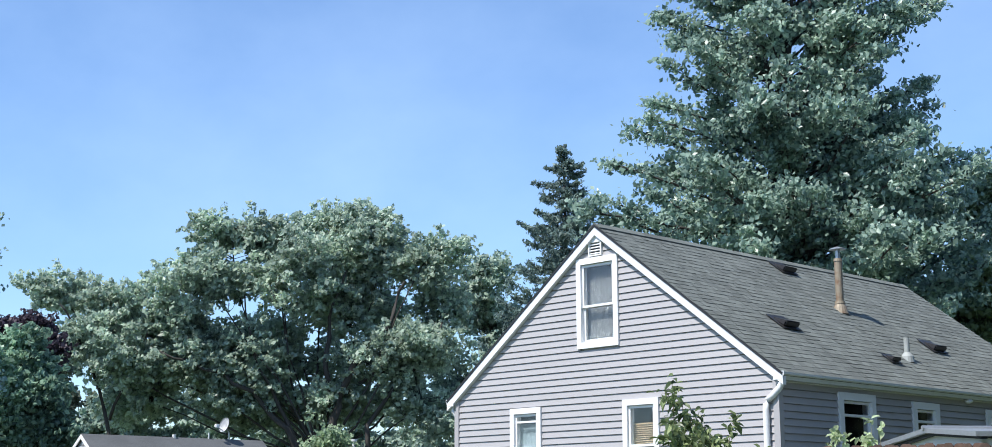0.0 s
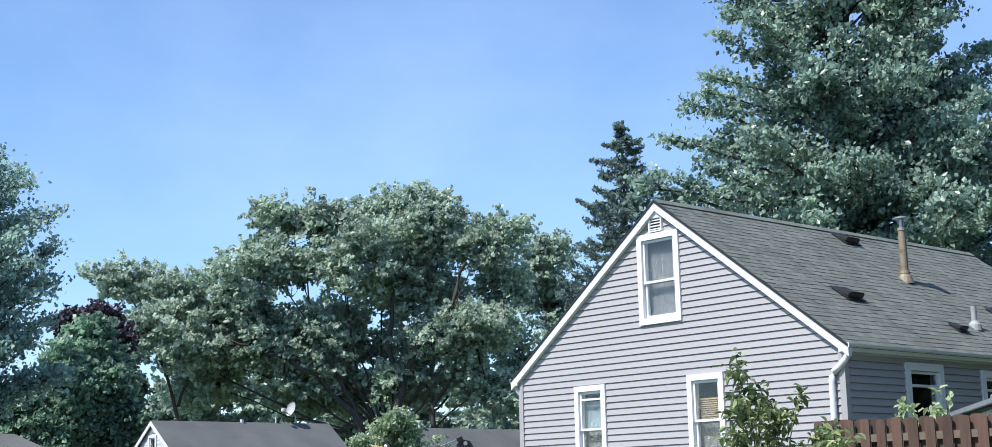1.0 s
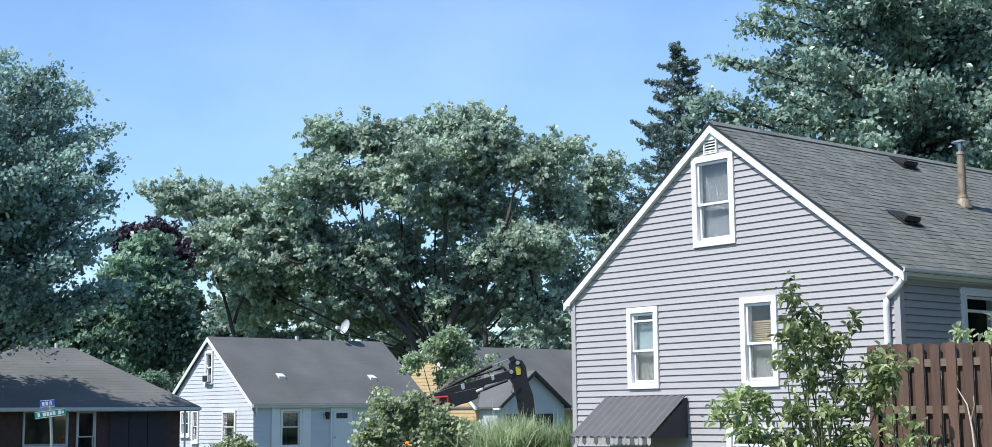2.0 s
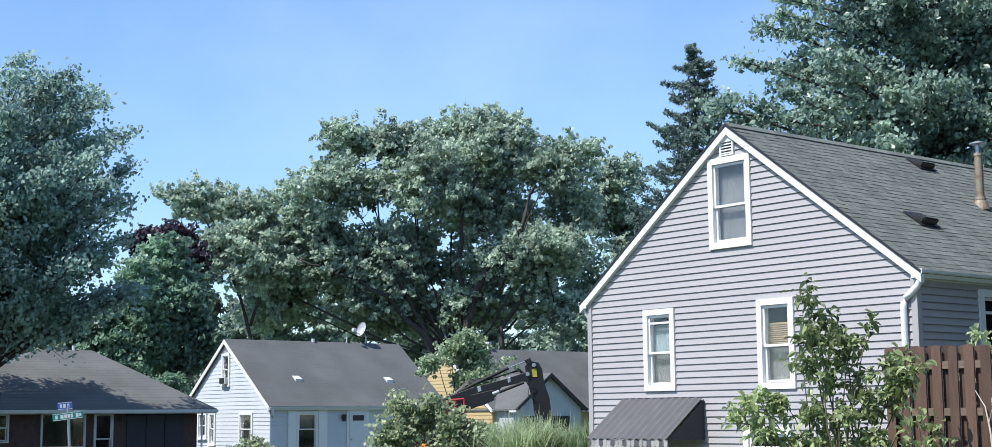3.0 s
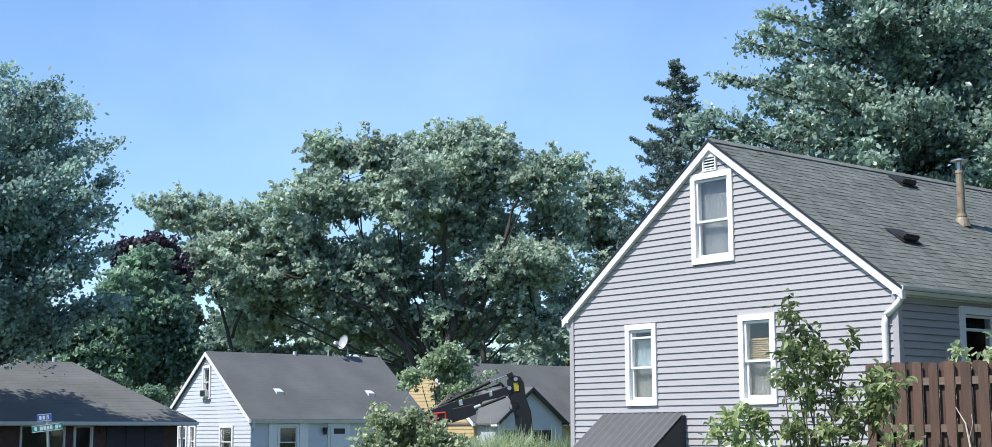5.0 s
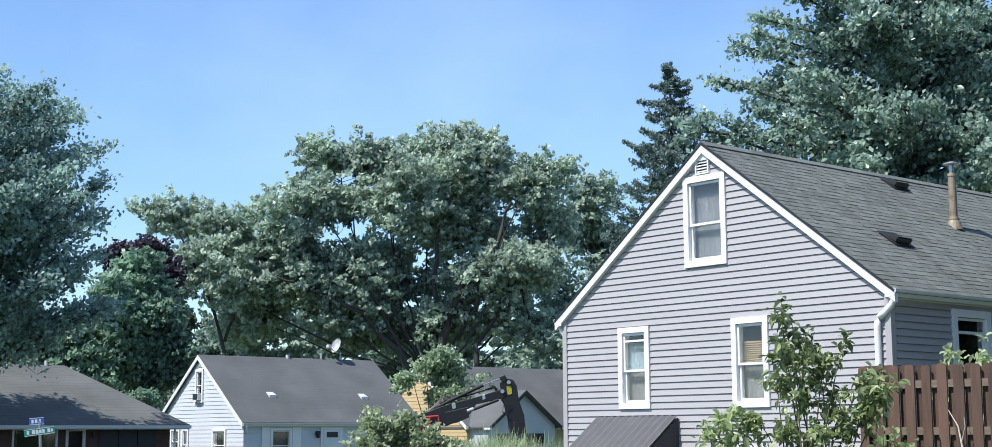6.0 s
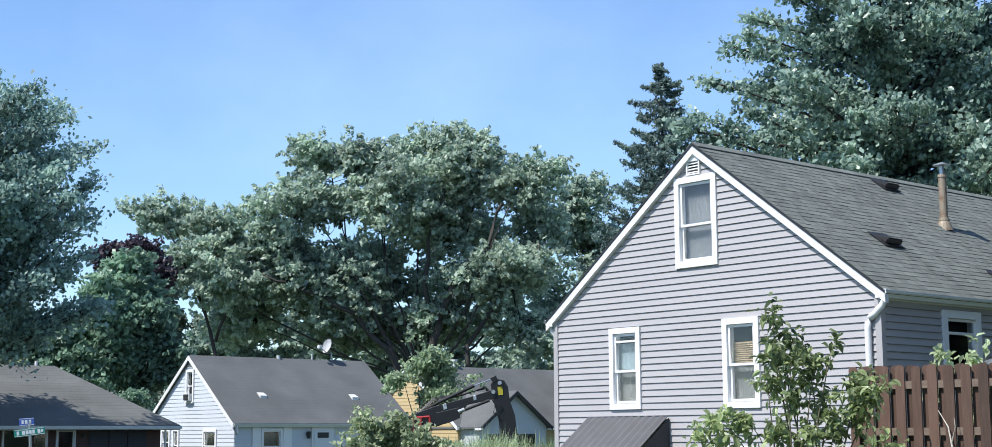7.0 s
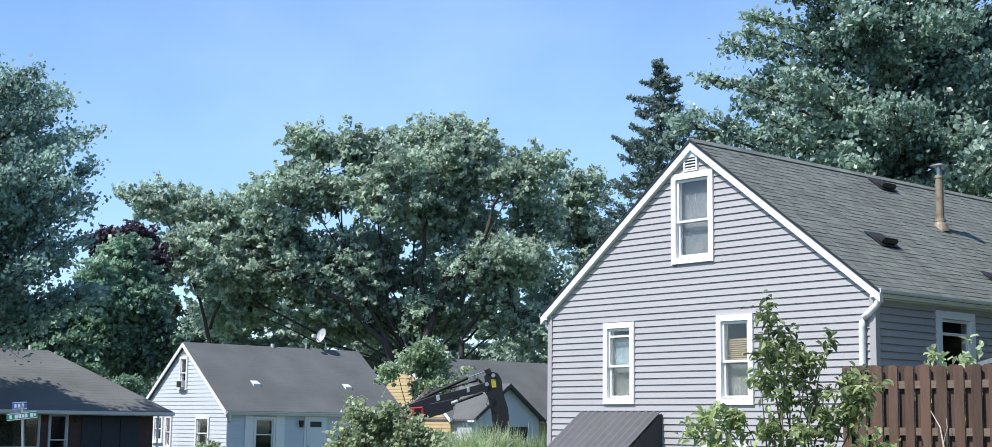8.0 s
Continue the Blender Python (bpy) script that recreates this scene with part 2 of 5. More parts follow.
# ---- trees ----
def leaves_mesh(name, centres, size, rng, up=0.7, long=1.5, flat=None):
    """Many small folded leaves round the given centres, as one mesh: four corners each, creased along the middle."""
    k = len(centres)
    nrm = rng.normal(size=(k, 3))
    nrm[:, 2] = nrm[:, 2] * 0.7 + up
    nrm[:, 1] -= 0.45  # leaves turn to the light
    nrm[:, 0] -= 0.06
    if flat is not None:
        nrm += flat
    nrm /= np.linalg.norm(nrm, axis=1)[:, None]
    a = rng.normal(size=(k, 3))
    a -= nrm * np.sum(a * nrm, axis=1)[:, None]
    a /= np.linalg.norm(a, axis=1)[:, None]
    b = np.cross(nrm, a)
    s = size * rng.uniform(0.6, 1.35, size=(k, 1))
    bend = nrm * s * rng.uniform(-0.25, 0.1, size=(k, 1))
    p = np.stack([centres - a * s * long * 0.5, centres + b * s * 0.5 + bend, centres + a * s * long * 0.5, centres - b * s * 0.5 + bend], axis=1)
    me = bpy.data.meshes.new(name)
    me.vertices.add(4 * k)
    me.vertices.foreach_set("co", p.reshape(-1))
    idx = np.arange(4 * k).reshape(k, 4)
    tri = np.concatenate([idx[:, [0, 1, 2]], idx[:, [0, 2, 3]]], axis=1).reshape(-1)
    me.loops.add(6 * k)
    me.loops.foreach_set("vertex_index", tri)
    me.polygons.add(2 * k)
    me.polygons.foreach_set("loop_start", np.arange(0, 6 * k, 3))
    me.update()
    me.validate()
    return me


def limb(bm, a, b, r0, r1, rng, bow=0.12, steps=5, sides=6):
    """A bent, tapering limb."""
    a, b = Vector(a), Vector(b)
    n = (b - a).length
    side = Vector(rng.normal(size=3)).normalized() * n * bow
    pts, rad = [], []
    for i in range(steps + 1):
        f = i / steps
        pts.append(a.lerp(b, f) + side * math.sin(math.pi * f) * 0.6 + Vector(rng.normal(size=3)) * n * 0.012 * (0 < i < steps))
        rad.append(r0 + (r1 - r0) * f)
    tube(bm, pts, rad, sides, True)
    return pts


def limb_along(bm, line, r0, r1, rng, sides=8):
    """A crooked, tapering limb through the points given."""
    pts = []
    for a, b in zip(line, line[1:]):
        pts += [a.lerp(b, f) + Vector(rng.normal(size=3)) * (b - a).length * 0.03 for f in (0.0, 0.34, 0.67)]
    pts.append(line[-1])
    tube(bm, pts, [r0 + (r1 - r0) * i / (len(pts) - 1) for i in range(len(pts))], sides)


def bough_tree(name, at, turn, profile, label, leaf, seed, boughs, size, per, trunk=(0.35, 3.0), depth=0.8, tuft=0.2, leaders=3, twig=1.0, rise=(0.35, 0.8), up=0.6):
    """A tree that grows round upright leaders: long boughs to the crown's edge, twigs to both sides, tufts of leaves along the twigs.
    profile: (height, half width on one side, half width on the other), from the lowest up."""
    rng = np.random.default_rng(seed)
    t = thing(name, at, label, "tree")
    to = Matrix.Translation(at) @ Matrix.Rotation(radians(turn), 4, "Z")
    zs, wl_, wr_ = (np.array(c) for c in zip(*profile))
    bm = bmesh.new()
    top = zs[-1]
    limb(bm, to @ Vector((0, 0, -0.3)), to @ Vector((0, 0, trunk[1])), trunk[0] * 1.2, trunk[0] * 0.85, rng, 0.03, 5, 9)
    for k in range(leaders):
        a = 2 * math.pi * k / leaders + 0.5
        reach = 0.22 * wr_.mean() * (leaders > 1)
        limb(bm, to @ Vector((0, 0, trunk[1] - 0.2)), to @ Vector((math.cos(a) * reach, math.sin(a) * reach, top * rng.uniform(0.82, 0.95))), trunk[0] * 0.6, trunk[0] * 0.08, rng, 0.05, 8, 7)
    levels = np.linspace(zs[0], top, 200)
    weight = np.interp(levels, zs, (wl_ + wr_) / 2) ** 1.3
    cdf = np.cumsum(weight) / weight.sum()
    cents = []
    order = (rng.permutation(boughs) + 0.5) / boughs
    for i in range(boughs):
        zt = float(np.interp(order[i], cdf, levels)) + rng.normal() * 0.15
        az = i * 2.39996 + rng.normal() * 0.25
        hl, hr = float(np.interp(zt, zs, wl_)), float(np.interp(zt, zs, wr_))
        side = hr if math.cos(az) > 0 else hl
        d = Vector((side * math.cos(az), 0.5 * (hl + hr) * depth * math.sin(az), 0)) * (rng.uniform(0.74, 1.16) if i % 3 else rng.uniform(0.4, 0.8))
        r = d.length
        z0 = max(trunk[1], zt - r * rng.uniform(*rise))
        a, b = Vector((0, 0, z0)), Vector((d.x, d.y, zt))
        mid = Vector((d.x * 0.5, d.y * 0.5, z0 + (zt - z0) * 0.62 + 0.05 * r))
        pts = [to @ (a * (1 - f) ** 2 + mid * 2 * f * (1 - f) + b * f * f) for f in (0, 0.17, 0.33, 0.5, 0.67, 0.83, 1.0)]
        br = 0.012 + 0.012 * r
        tube(bm, pts, [br * (1 - 0.8 * k / 6) for k in range(7)], 5)
        out_way = (pts[-1] - pts[-2]).normalized()
        cross = out_way.cross(Vector((0, 0, 1))).normalized()
        n = int((5 + 3.2 * r) * twig)
        for j in range(n):
            f = 0.28 + 0.72 * (j + rng.random()) / n
            k = min(5, int(f * 6))
            p = pts[k].lerp(pts[k + 1], f * 6 - k)
            w = (out_way * rng.uniform(0.4, 1.1) + cross * rng.choice((-1, 1)) * rng.uniform(0.3, 1.0) + Vector((0, 0, rng.normal() * 0.35))).normalized()
            ln = (0.30 + 0.16 * r * (1.15 - f)) * rng.uniform(0.6, 1.4)
            q = p + w * ln
            tube(bm, [p, p.lerp(q, 0.5) + Vector((0, 0, 0.04)), q], [0.014, 0.010, 0.004], 3, False)
            for g in (0.45, 1.0):
                cents.append(tuple(p.lerp(q, g)))
        for g in (0.0, 0.14, 0.28):
            cents.append(tuple(pts[-1] + out_way * (0.22 - g)))
    part("trunk", bm, M["bark"], t, smooth=True)
    cents = np.array(cents)
    own = np.repeat(np.arange(len(cents)), per)
    grow = rng.uniform(0.55, 1.35, len(cents))[own][:, None]
    off = rng.normal(size=(len(own), 3)) * np.array([1.0, 1.0, 0.6]) * tuft * grow
    link("crown", leaves_mesh("crown", cents[own] + off, size, rng, up), M[leaf], t)
    return t


def profile_of(scale, horizon, rows, floor=0.0, eye=1.55):
    """A crown's profile from rows of down, half width, half width, on a sheet whose horizon and scale are given."""
    return [(eye + (horizon - y) * scale - floor, a * scale, b * scale) for y, a, b in rows[::-1]]


def tree(name, at, turn, lobes, label, leaf, count, size, seed, trunk=(0.35, 3.0), clump=0.75, density=1.0, gap=0.22, up=0.7,
         forks=2, trunks=((0, 0),), category="tree", sprays=0.55, shell=0.75, kind="", group="", bark="bark", spray=80, leader=False, thin=1.0, stems=()):
    """A tree: trunk, limbs to every lobe of the crown, boughs to its clumps, and a crown of single leaves in clumps with gaps.
    lobes: (across, away, height, half width, half depth, half height), turned with the tree."""
    rng = np.random.default_rng(seed)
    t = thing(name, at, label, category, group, kind)
    split = []
    for l in lobes:
        for _ in range(3):
            j = rng.uniform(-0.55, 0.55, 3)
            f = rng.uniform(0.55, 0.85)
            split.append((l[0] + j[0] * l[3], l[1] + j[1] * l[4], l[2] + j[2] * l[5], l[3] * f, l[4] * f, l[5] * f))
    whole, lobes = lobes, split
    rot = Matrix.Rotation(radians(turn), 4, "Z")
    to = Matrix.Translation(at) @ rot
    vol = np.array([(l[3] * l[4] + l[3] * l[5] + l[4] * l[5]) for l in lobes])
    share = vol / vol.sum()
    bm = bmesh.new()
    heads = []
    h = trunk[1]
    for (tx, ty) in trunks:
        foot = to @ Vector((tx, ty, -0.3))
        head = to @ Vector((tx * 0.9 + rng.normal() * 0.2, ty * 0.9, h))
        limb(bm, foot, head, trunk[0] * 1.25, trunk[0] * 0.8, rng, 0.04, 6, 9)
        heads.append(head)
    cents = []
    boughs, ways = [], []
    top = max(l[2] for l in whole)
    if leader:
        limb(bm, heads[0] + Vector((0, 0, -0.1)), to @ Vector((trunks[0][0], trunks[0][1], top)), trunk[0] * 0.78, trunk[0] * 0.12, rng, 0.02, 6, 8)
    for r0, r1, line in stems:
        limb_along(bm, [to @ Vector(p) for p in line], r0, r1, rng)
    for l in whole:
        c = to @ Vector(l[:3])
        head = min(heads, key=lambda q: (q - c).length)
        if leader:
            level = max(h, l[2] - 0.75 * math.hypot(l[0], l[1]) - 0.4)
            head = to @ Vector((trunks[0][0], trunks[0][1], min(level, top * 0.9)))
        boughs.append(limb(bm, head + Vector((0, 0, -0.3)), c, trunk[0] * 0.30, trunk[0] * 0.09, rng, 0.18, 6, 6))
    for i, (l, sh) in enumerate(zip(lobes, share)):
        pts = boughs[i // 3]
        n = max(4, int(sh * count / spray / (1 - gap)))
        d = rng.normal(size=(n, 3))
        d /= np.linalg.norm(d, axis=1)[:, None]
        r = (1 - shell * rng.random(n) ** 1.3) * rng.uniform(0.80, 1.25, n)
        loc = d * r[:, None] * np.array(l[3:6])
        keep = rng.random(n) > gap * 0.4
        for q in loc[keep]:
            p = to @ (Vector(l[:3]) + Vector(q))
            if noise.noise(p * (0.40 / clump)) < -0.42 + gap:
                continue
            cents.append(tuple(p))
            ways.append(tuple((p - to @ Vector(whole[i // 3][:3])).normalized()))
            near = min(pts[2:], key=lambda q: (q - p).length)
            if rng.random() < sprays and (near - p).length < 4.5 * clump:
                limb(bm, near, p, trunk[0] * 0.07, trunk[0] * 0.02, rng, 0.15, 3, 4)
    part("trunk", bm, M[bark], t, smooth=True)
    cents = np.array(cents)
    per = max(6, count // len(cents))
    own = np.repeat(np.arange(len(cents)), per)
    grow = rng.uniform(0.6, 1.3, len(cents))[own][:, None]
    # every clump is a spray that grows outwards, its leaves along it
    way = np.array(ways) * 0.8 + rng.normal(size=(len(cents), 3)) * np.array([0.55, 0.55, 0.28]) + np.array([0, 0, -0.08])
    way /= np.linalg.norm(way, axis=1)[:, None]
    along = rng.uniform(-0.75, 1.15, (len(own), 1))
    off = way[own] * along * clump * grow
    off += rng.normal(size=(len(own), 3)) * np.array([0.27, 0.27, 0.17]) * clump * thin * (1.25 - 0.6 * np.clip(along, 0, 1))
    me = leaves_mesh("crown", cents[own] + off, size, rng, up)
    ob = link("crown", me, M[leaf], t)
    return t


def conifer(name, at, height, half, label, seed, layers=34, leaf="needle", count=130000):
    """A spruce: a straight trunk, whorls of drooping boughs, and needles along them."""
    rng = np.random.default_rng(seed)
    t = thing(name, at, label, "tree")
    bm = bmesh.new()
    foot = Vector(at)
    tube(bm, [foot, foot + Vector((0, 0, height * 0.5)), foot + Vector((0, 0, height))], [0.28, 0.15, 0.02], 8)
    cents = []
    for i in range(layers):
        f = (i + 0.5) / layers
        z = height * (0.12 + 0.88 * f)
        r = half * (1 - f) ** 0.68 * rng.uniform(0.78, 1.08) + 0.12
        n = int(6 + 6 * (1 - f))
        for j in range(n):
            a = 2 * math.pi * (j + rng.random() * 0.7) / n + i
            rr = r * rng.uniform(0.6, 1.2)
            way = Vector((math.cos(a), math.sin(a), 0))
            side = Vector((-way.y, way.x, 0))
            st = foot + Vector((0, 0, z + rng.normal() * 0.28))
            sag = rr * rng.uniform(0.12, 0.34)
            line = [st + way * rr * q + Vector((0, 0, -sag * math.sin(2.4 * q) + 0.10 * rr * q ** 4)) for q in (0, 0.35, 0.7, 1.0)]
            tube(bm, line, [0.035, 0.025, 0.015, 0.006], 4)
            for q in rng.random(int(14 + 40 * rr)) ** 0.75:
                k = min(2, int(q * 3))
                p = line[k].lerp(line[k + 1], q * 3 - k)
                w = (0.10 + 0.16 * rr * q * (1.1 - q)) * rng.normal()
                p = p + side * w
                cents.append((p.x, p.y, p.z - abs(rng.normal()) * (0.05 + 0.20 * (1 - f))))
    part("trunk", bm, M["bark"], t, smooth=True)
    cents = np.array(cents)
    cents = np.repeat(cents, max(1, count // len(cents)), axis=0)
    cents += rng.normal(size=cents.shape) * 0.045
    link("crown", leaves_mesh("crown", cents, 0.075, rng, 0.3, 3.0), M[leaf], t)
    return t


def lobes_of(scale, base, horizon, rows, depth=0.8, eye=1.55, floor=0.0, across=None):
    """Crown lobes from rows of across, down, half width, half height, on a sheet whose horizon and scale are given."""
    out = []
    for i, (x, y, rx, ry) in enumerate(rows):
        away = (0.55 * math.sin(i * 2.4)) * rx * scale
        out.append(((x - base) * (across or scale), away, eye + (horizon - y) * scale - floor, rx * scale, rx * scale * depth, ry * scale))
    return out


# ---- ground ----
def out(bearing, far, z=0.0):
    """A place so many metres out from the corner of the street, by its bearing."""
    return (12.667 - far * math.sin(radians(bearing)), -18.305 + far * math.cos(radians(bearing)), z)


def ground_height(x, y):
    """The yard lies a little over the street, and the land falls away to the houses across it."""
    yard = 0.45 * max(0.0, min(1.0, (9.5 - x) / 4.0)) * max(0.0, min(1.0, (y + 10.0) / 4.0))
    fall = max(0.0, min(1.0, (-12.0 - x) / 14.0))
    return yard * (1 - fall) - 0.55 * fall


def build_ground():
    xs = [-2600, -900, -300, -120] + [-80 + 2.0 * i for i in range(61)] + [60, 120, 300, 900, 2600]
    ys = [-2600, -900, -300, -120, -60] + [-40 + 2.0 * i for i in range(71)] + [120, 180, 300, 900, 2600]
    verts = [(x, y, ground_height(x, y)) for y in ys for x in xs]
    k = len(xs)
    faces = [(j * k + i, j * k + i + 1, (j + 1) * k + i + 1, (j + 1) * k + i) for j in range(len(ys) - 1) for i in range(k - 1)]
    g = raw("ground", verts, faces, M["grass"], None, smooth=True)
    tagged(g, "green lawn and bare soil between the houses", "ground", kind="structure")
    bm = bmesh.new()
    box(bm, (-31.0, -300, -0.62), (-23.5, 300, -0.535))
    r = part("road", bm, M["asphalt"], None)
    tagged(r, "grey asphalt street running past the houses", "road", kind="structure")


build_ground()


# ---- pieces of houses ----
def intervals(lo, hi, cuts):
    """What is left of lo..hi without the cuts."""
    left = [(lo, hi)]
    for a, b in cuts:
        left = [q for s, e in left for q in ((s, min(e, a)), (max(s, b), e)) if q[1] - q[0] > 0.02]
    return left


def siding(parent, mat, place, span, z0, z1, pitch, holes, proud=0.02, name="siding_board", base=0.022):
    """Lapped boards, course by course. place(u, d, z): the point u along the wall and d in front of it. span(z): the wall's reach.
    holes: (u0, u1, z0, z1) of the openings."""
    n = int(math.ceil((z1 - z0) / pitch))
    for i in range(n):
        a, b = z0 + i * pitch, min(z0 + (i + 1) * pitch, z1)
        if b - a < 0.02:
            continue
        cuts = [(h[0], h[1]) for h in holes if h[2] < b - 0.004 and h[3] > a + 0.004]
        lo_a, hi_a = span(a)
        lo_b, hi_b = span(b)
        for s, e in intervals(lo_a, hi_a, cuts):
            s2 = max(s, lo_b) if s == lo_a else s
            e2 = min(e, hi_b) if e == hi_a else e
            if e2 - s2 < 0.01:
                s2 = e2 = 0.5 * (s2 + e2)
                s2, e2 = s2 - 0.005, e2 + 0.005
            g = 0.010 if b - a > 0.05 else 0.004
            f = (b - a - g) / (b - a)
            s1, e1 = s + (s2 - s) * f, e + (e2 - e) * f
            rows = [(s, e, 0.001, a), (s, e, proud + base, a), (s1, e1, base, b - g), (s1, e1, 0.003, b - g), (s2, e2, 0.002, b)]
            v = [place(u, d, z) for p, q, d, z in rows for u in (p, q)]
            k = [(2 * i, 2 * i + 1, 2 * i + 3, 2 * i + 2) for i in range(4)] + [(0, 2, 4, 6), (1, 7, 5, 3)]
            raw(name, v, k, mat, parent)


def window(parent, place, u0, u1, z0, z1, trim=0.09, sash=0.045, rail=0.5, cover=(), label="white double-hung window", frame_mat="white",
           proud=0.068, sill=True, room=None, top_bar=0.0):
    """A double-hung window: outer casing round an opening, two sashes, panes and what hangs behind them.
    place(u, d, z) as for siding; u0..z1: the casing's outer edges."""
    def blk(bm, a, b, c, d, lo, hi):
        v = [bm.verts.new(place(u, t, z)) for t in (lo, hi) for (u, z) in ((a, c), (b, c), (b, d), (a, d))]
        for q in ((0, 1, 2, 3), (4, 5, 6, 7), (0, 1, 5, 4), (1, 2, 6, 5), (2, 3, 7, 6), (3, 0, 4, 7)):
            bm.faces.new([v[i] for i in q])
        bmesh.ops.recalc_face_normals(bm, faces=bm.faces)
    def ring(bm, o, i, lo, hi, deep):
        """A frame between two rectangles (u0, u1, z0, z1): its outside from lo to hi, its inside from hi to deep."""
        loops = [[bm.verts.new(place(u, t, z)) for u, z in ((r[0], r[2]), (r[1], r[2]), (r[1], r[3]), (r[0], r[3]))]
                 for r, t in ((o, lo), (o, hi), (i, hi), (i, deep))]
        for p, q in zip(loops, loops[1:] + loops[:1]):
            for j in range(4):
                bm.faces.new((p[j], p[(j + 1) % 4], q[(j + 1) % 4], q[j]))
        bmesh.ops.recalc_face_normals(bm, faces=bm.faces)
    a, b, c, d = u0 + trim, u1 - trim, z0 + trim, z1 - trim
    bm = bmesh.new()
    ring(bm, (u0, u1, z0, z1), (a, b, c, d), 0.0, proud, -0.12)
    w = part("window", bm, M[frame_mat], parent, label)
    if sill:
        bm = bmesh.new()
        blk(bm, u0 - 0.02, u1 + 0.02, z0 - 0.035, z0 + 0.012, 0.0, proud + 0.035)
        part("sill", bm, M[frame_mat], w)
    m = c + (d - c) * rail
    for lo, hi, dep in ((c + 0.008, m + 0.02, -0.035), (m - 0.02, d - 0.008, -0.001)):
        bm = bmesh.new()
        s = sash
        ring(bm, (a + 0.002, b - 0.002, lo, hi), (a + s, b - s, lo + s * 0.9, hi - s * 0.9), dep, dep + 0.03, dep)
        part("sash", bm, M[frame_mat], w)
        if top_bar and hi > m + 0.1:
            bm = bmesh.new()
            blk(bm, a + s, b - s, hi - top_bar, hi - top_bar + 0.035, dep + 0.001, dep + 0.029)
            part("glazing_bar", bm, M[frame_mat], w)
        bm = bmesh.new()
        blk(bm, a + s - 0.004, b - s + 0.004, lo + s * 0.8, hi - s * 0.8, dep + 0.010, dep + 0.014)
        p = part("pane", bm, M["pane"], w)
        p.visible_shadow = False
    for mat, lo, hi, back in cover:
        bm = bmesh.new()
        k = 14
        zl, zh = c + (d - c) * lo, c + (d - c) * hi
        if mat == "blind":
            for i in range(int((zh - zl) / 0.034)):
                z = zl + i * 0.034
                q = [place(a, back, z), place(b, back, z), place(b, back - 0.022, z + 0.026), place(a, back - 0.022, z + 0.026)]
                prism(bm, q, Vector((0, 0, 0.003)))
            part("blind", bm, M[mat], w)
            continue
        row = []
        for i in range(k + 1):
            u = a + (b - a) * i / k
            g = back - 0.006 * (0.5 + 0.5 * math.sin(i * 1.9))
            row.append((bm.verts.new(place(u, g, zl)), bm.verts.new(place(u, g, zh))))
        for (p0, p1), (q0, q1) in zip(row, row[1:]):
            bm.faces.new((p0, q0, q1, p1))
        part("curtain" if mat == "curtain" else "window_shade", bm, M[mat], w)
    # the room behind: a box whose dark colour stands for its dimness
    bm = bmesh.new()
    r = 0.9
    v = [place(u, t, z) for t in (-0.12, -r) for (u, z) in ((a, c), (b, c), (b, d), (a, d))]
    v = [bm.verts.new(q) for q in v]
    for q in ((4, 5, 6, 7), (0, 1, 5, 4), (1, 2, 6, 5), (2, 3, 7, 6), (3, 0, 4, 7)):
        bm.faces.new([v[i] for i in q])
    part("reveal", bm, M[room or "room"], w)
    return w


def gutter(bm, a, b, drop=0.12, deep=0.13, side=(1, 0, 0)):
    """A K-shaped eaves gutter from a to b, open above."""
    a, b, s = Vector(a), Vector(b), Vector(side)
    prof = [(0, 0), (0, -drop), (deep * 0.62, -drop), (deep * 0.75, -drop * 0.55), (deep, -drop * 0.3), (deep, 0), (deep - 0.012, 0), (deep - 0.02, -drop * 0.28), (deep * 0.60, -drop + 0.012), (0.012, -drop + 0.012), (0.012, 0)]
    prism(bm, [a + s * x + Vector((0, 0, z)) for x, z in prof], b - a)


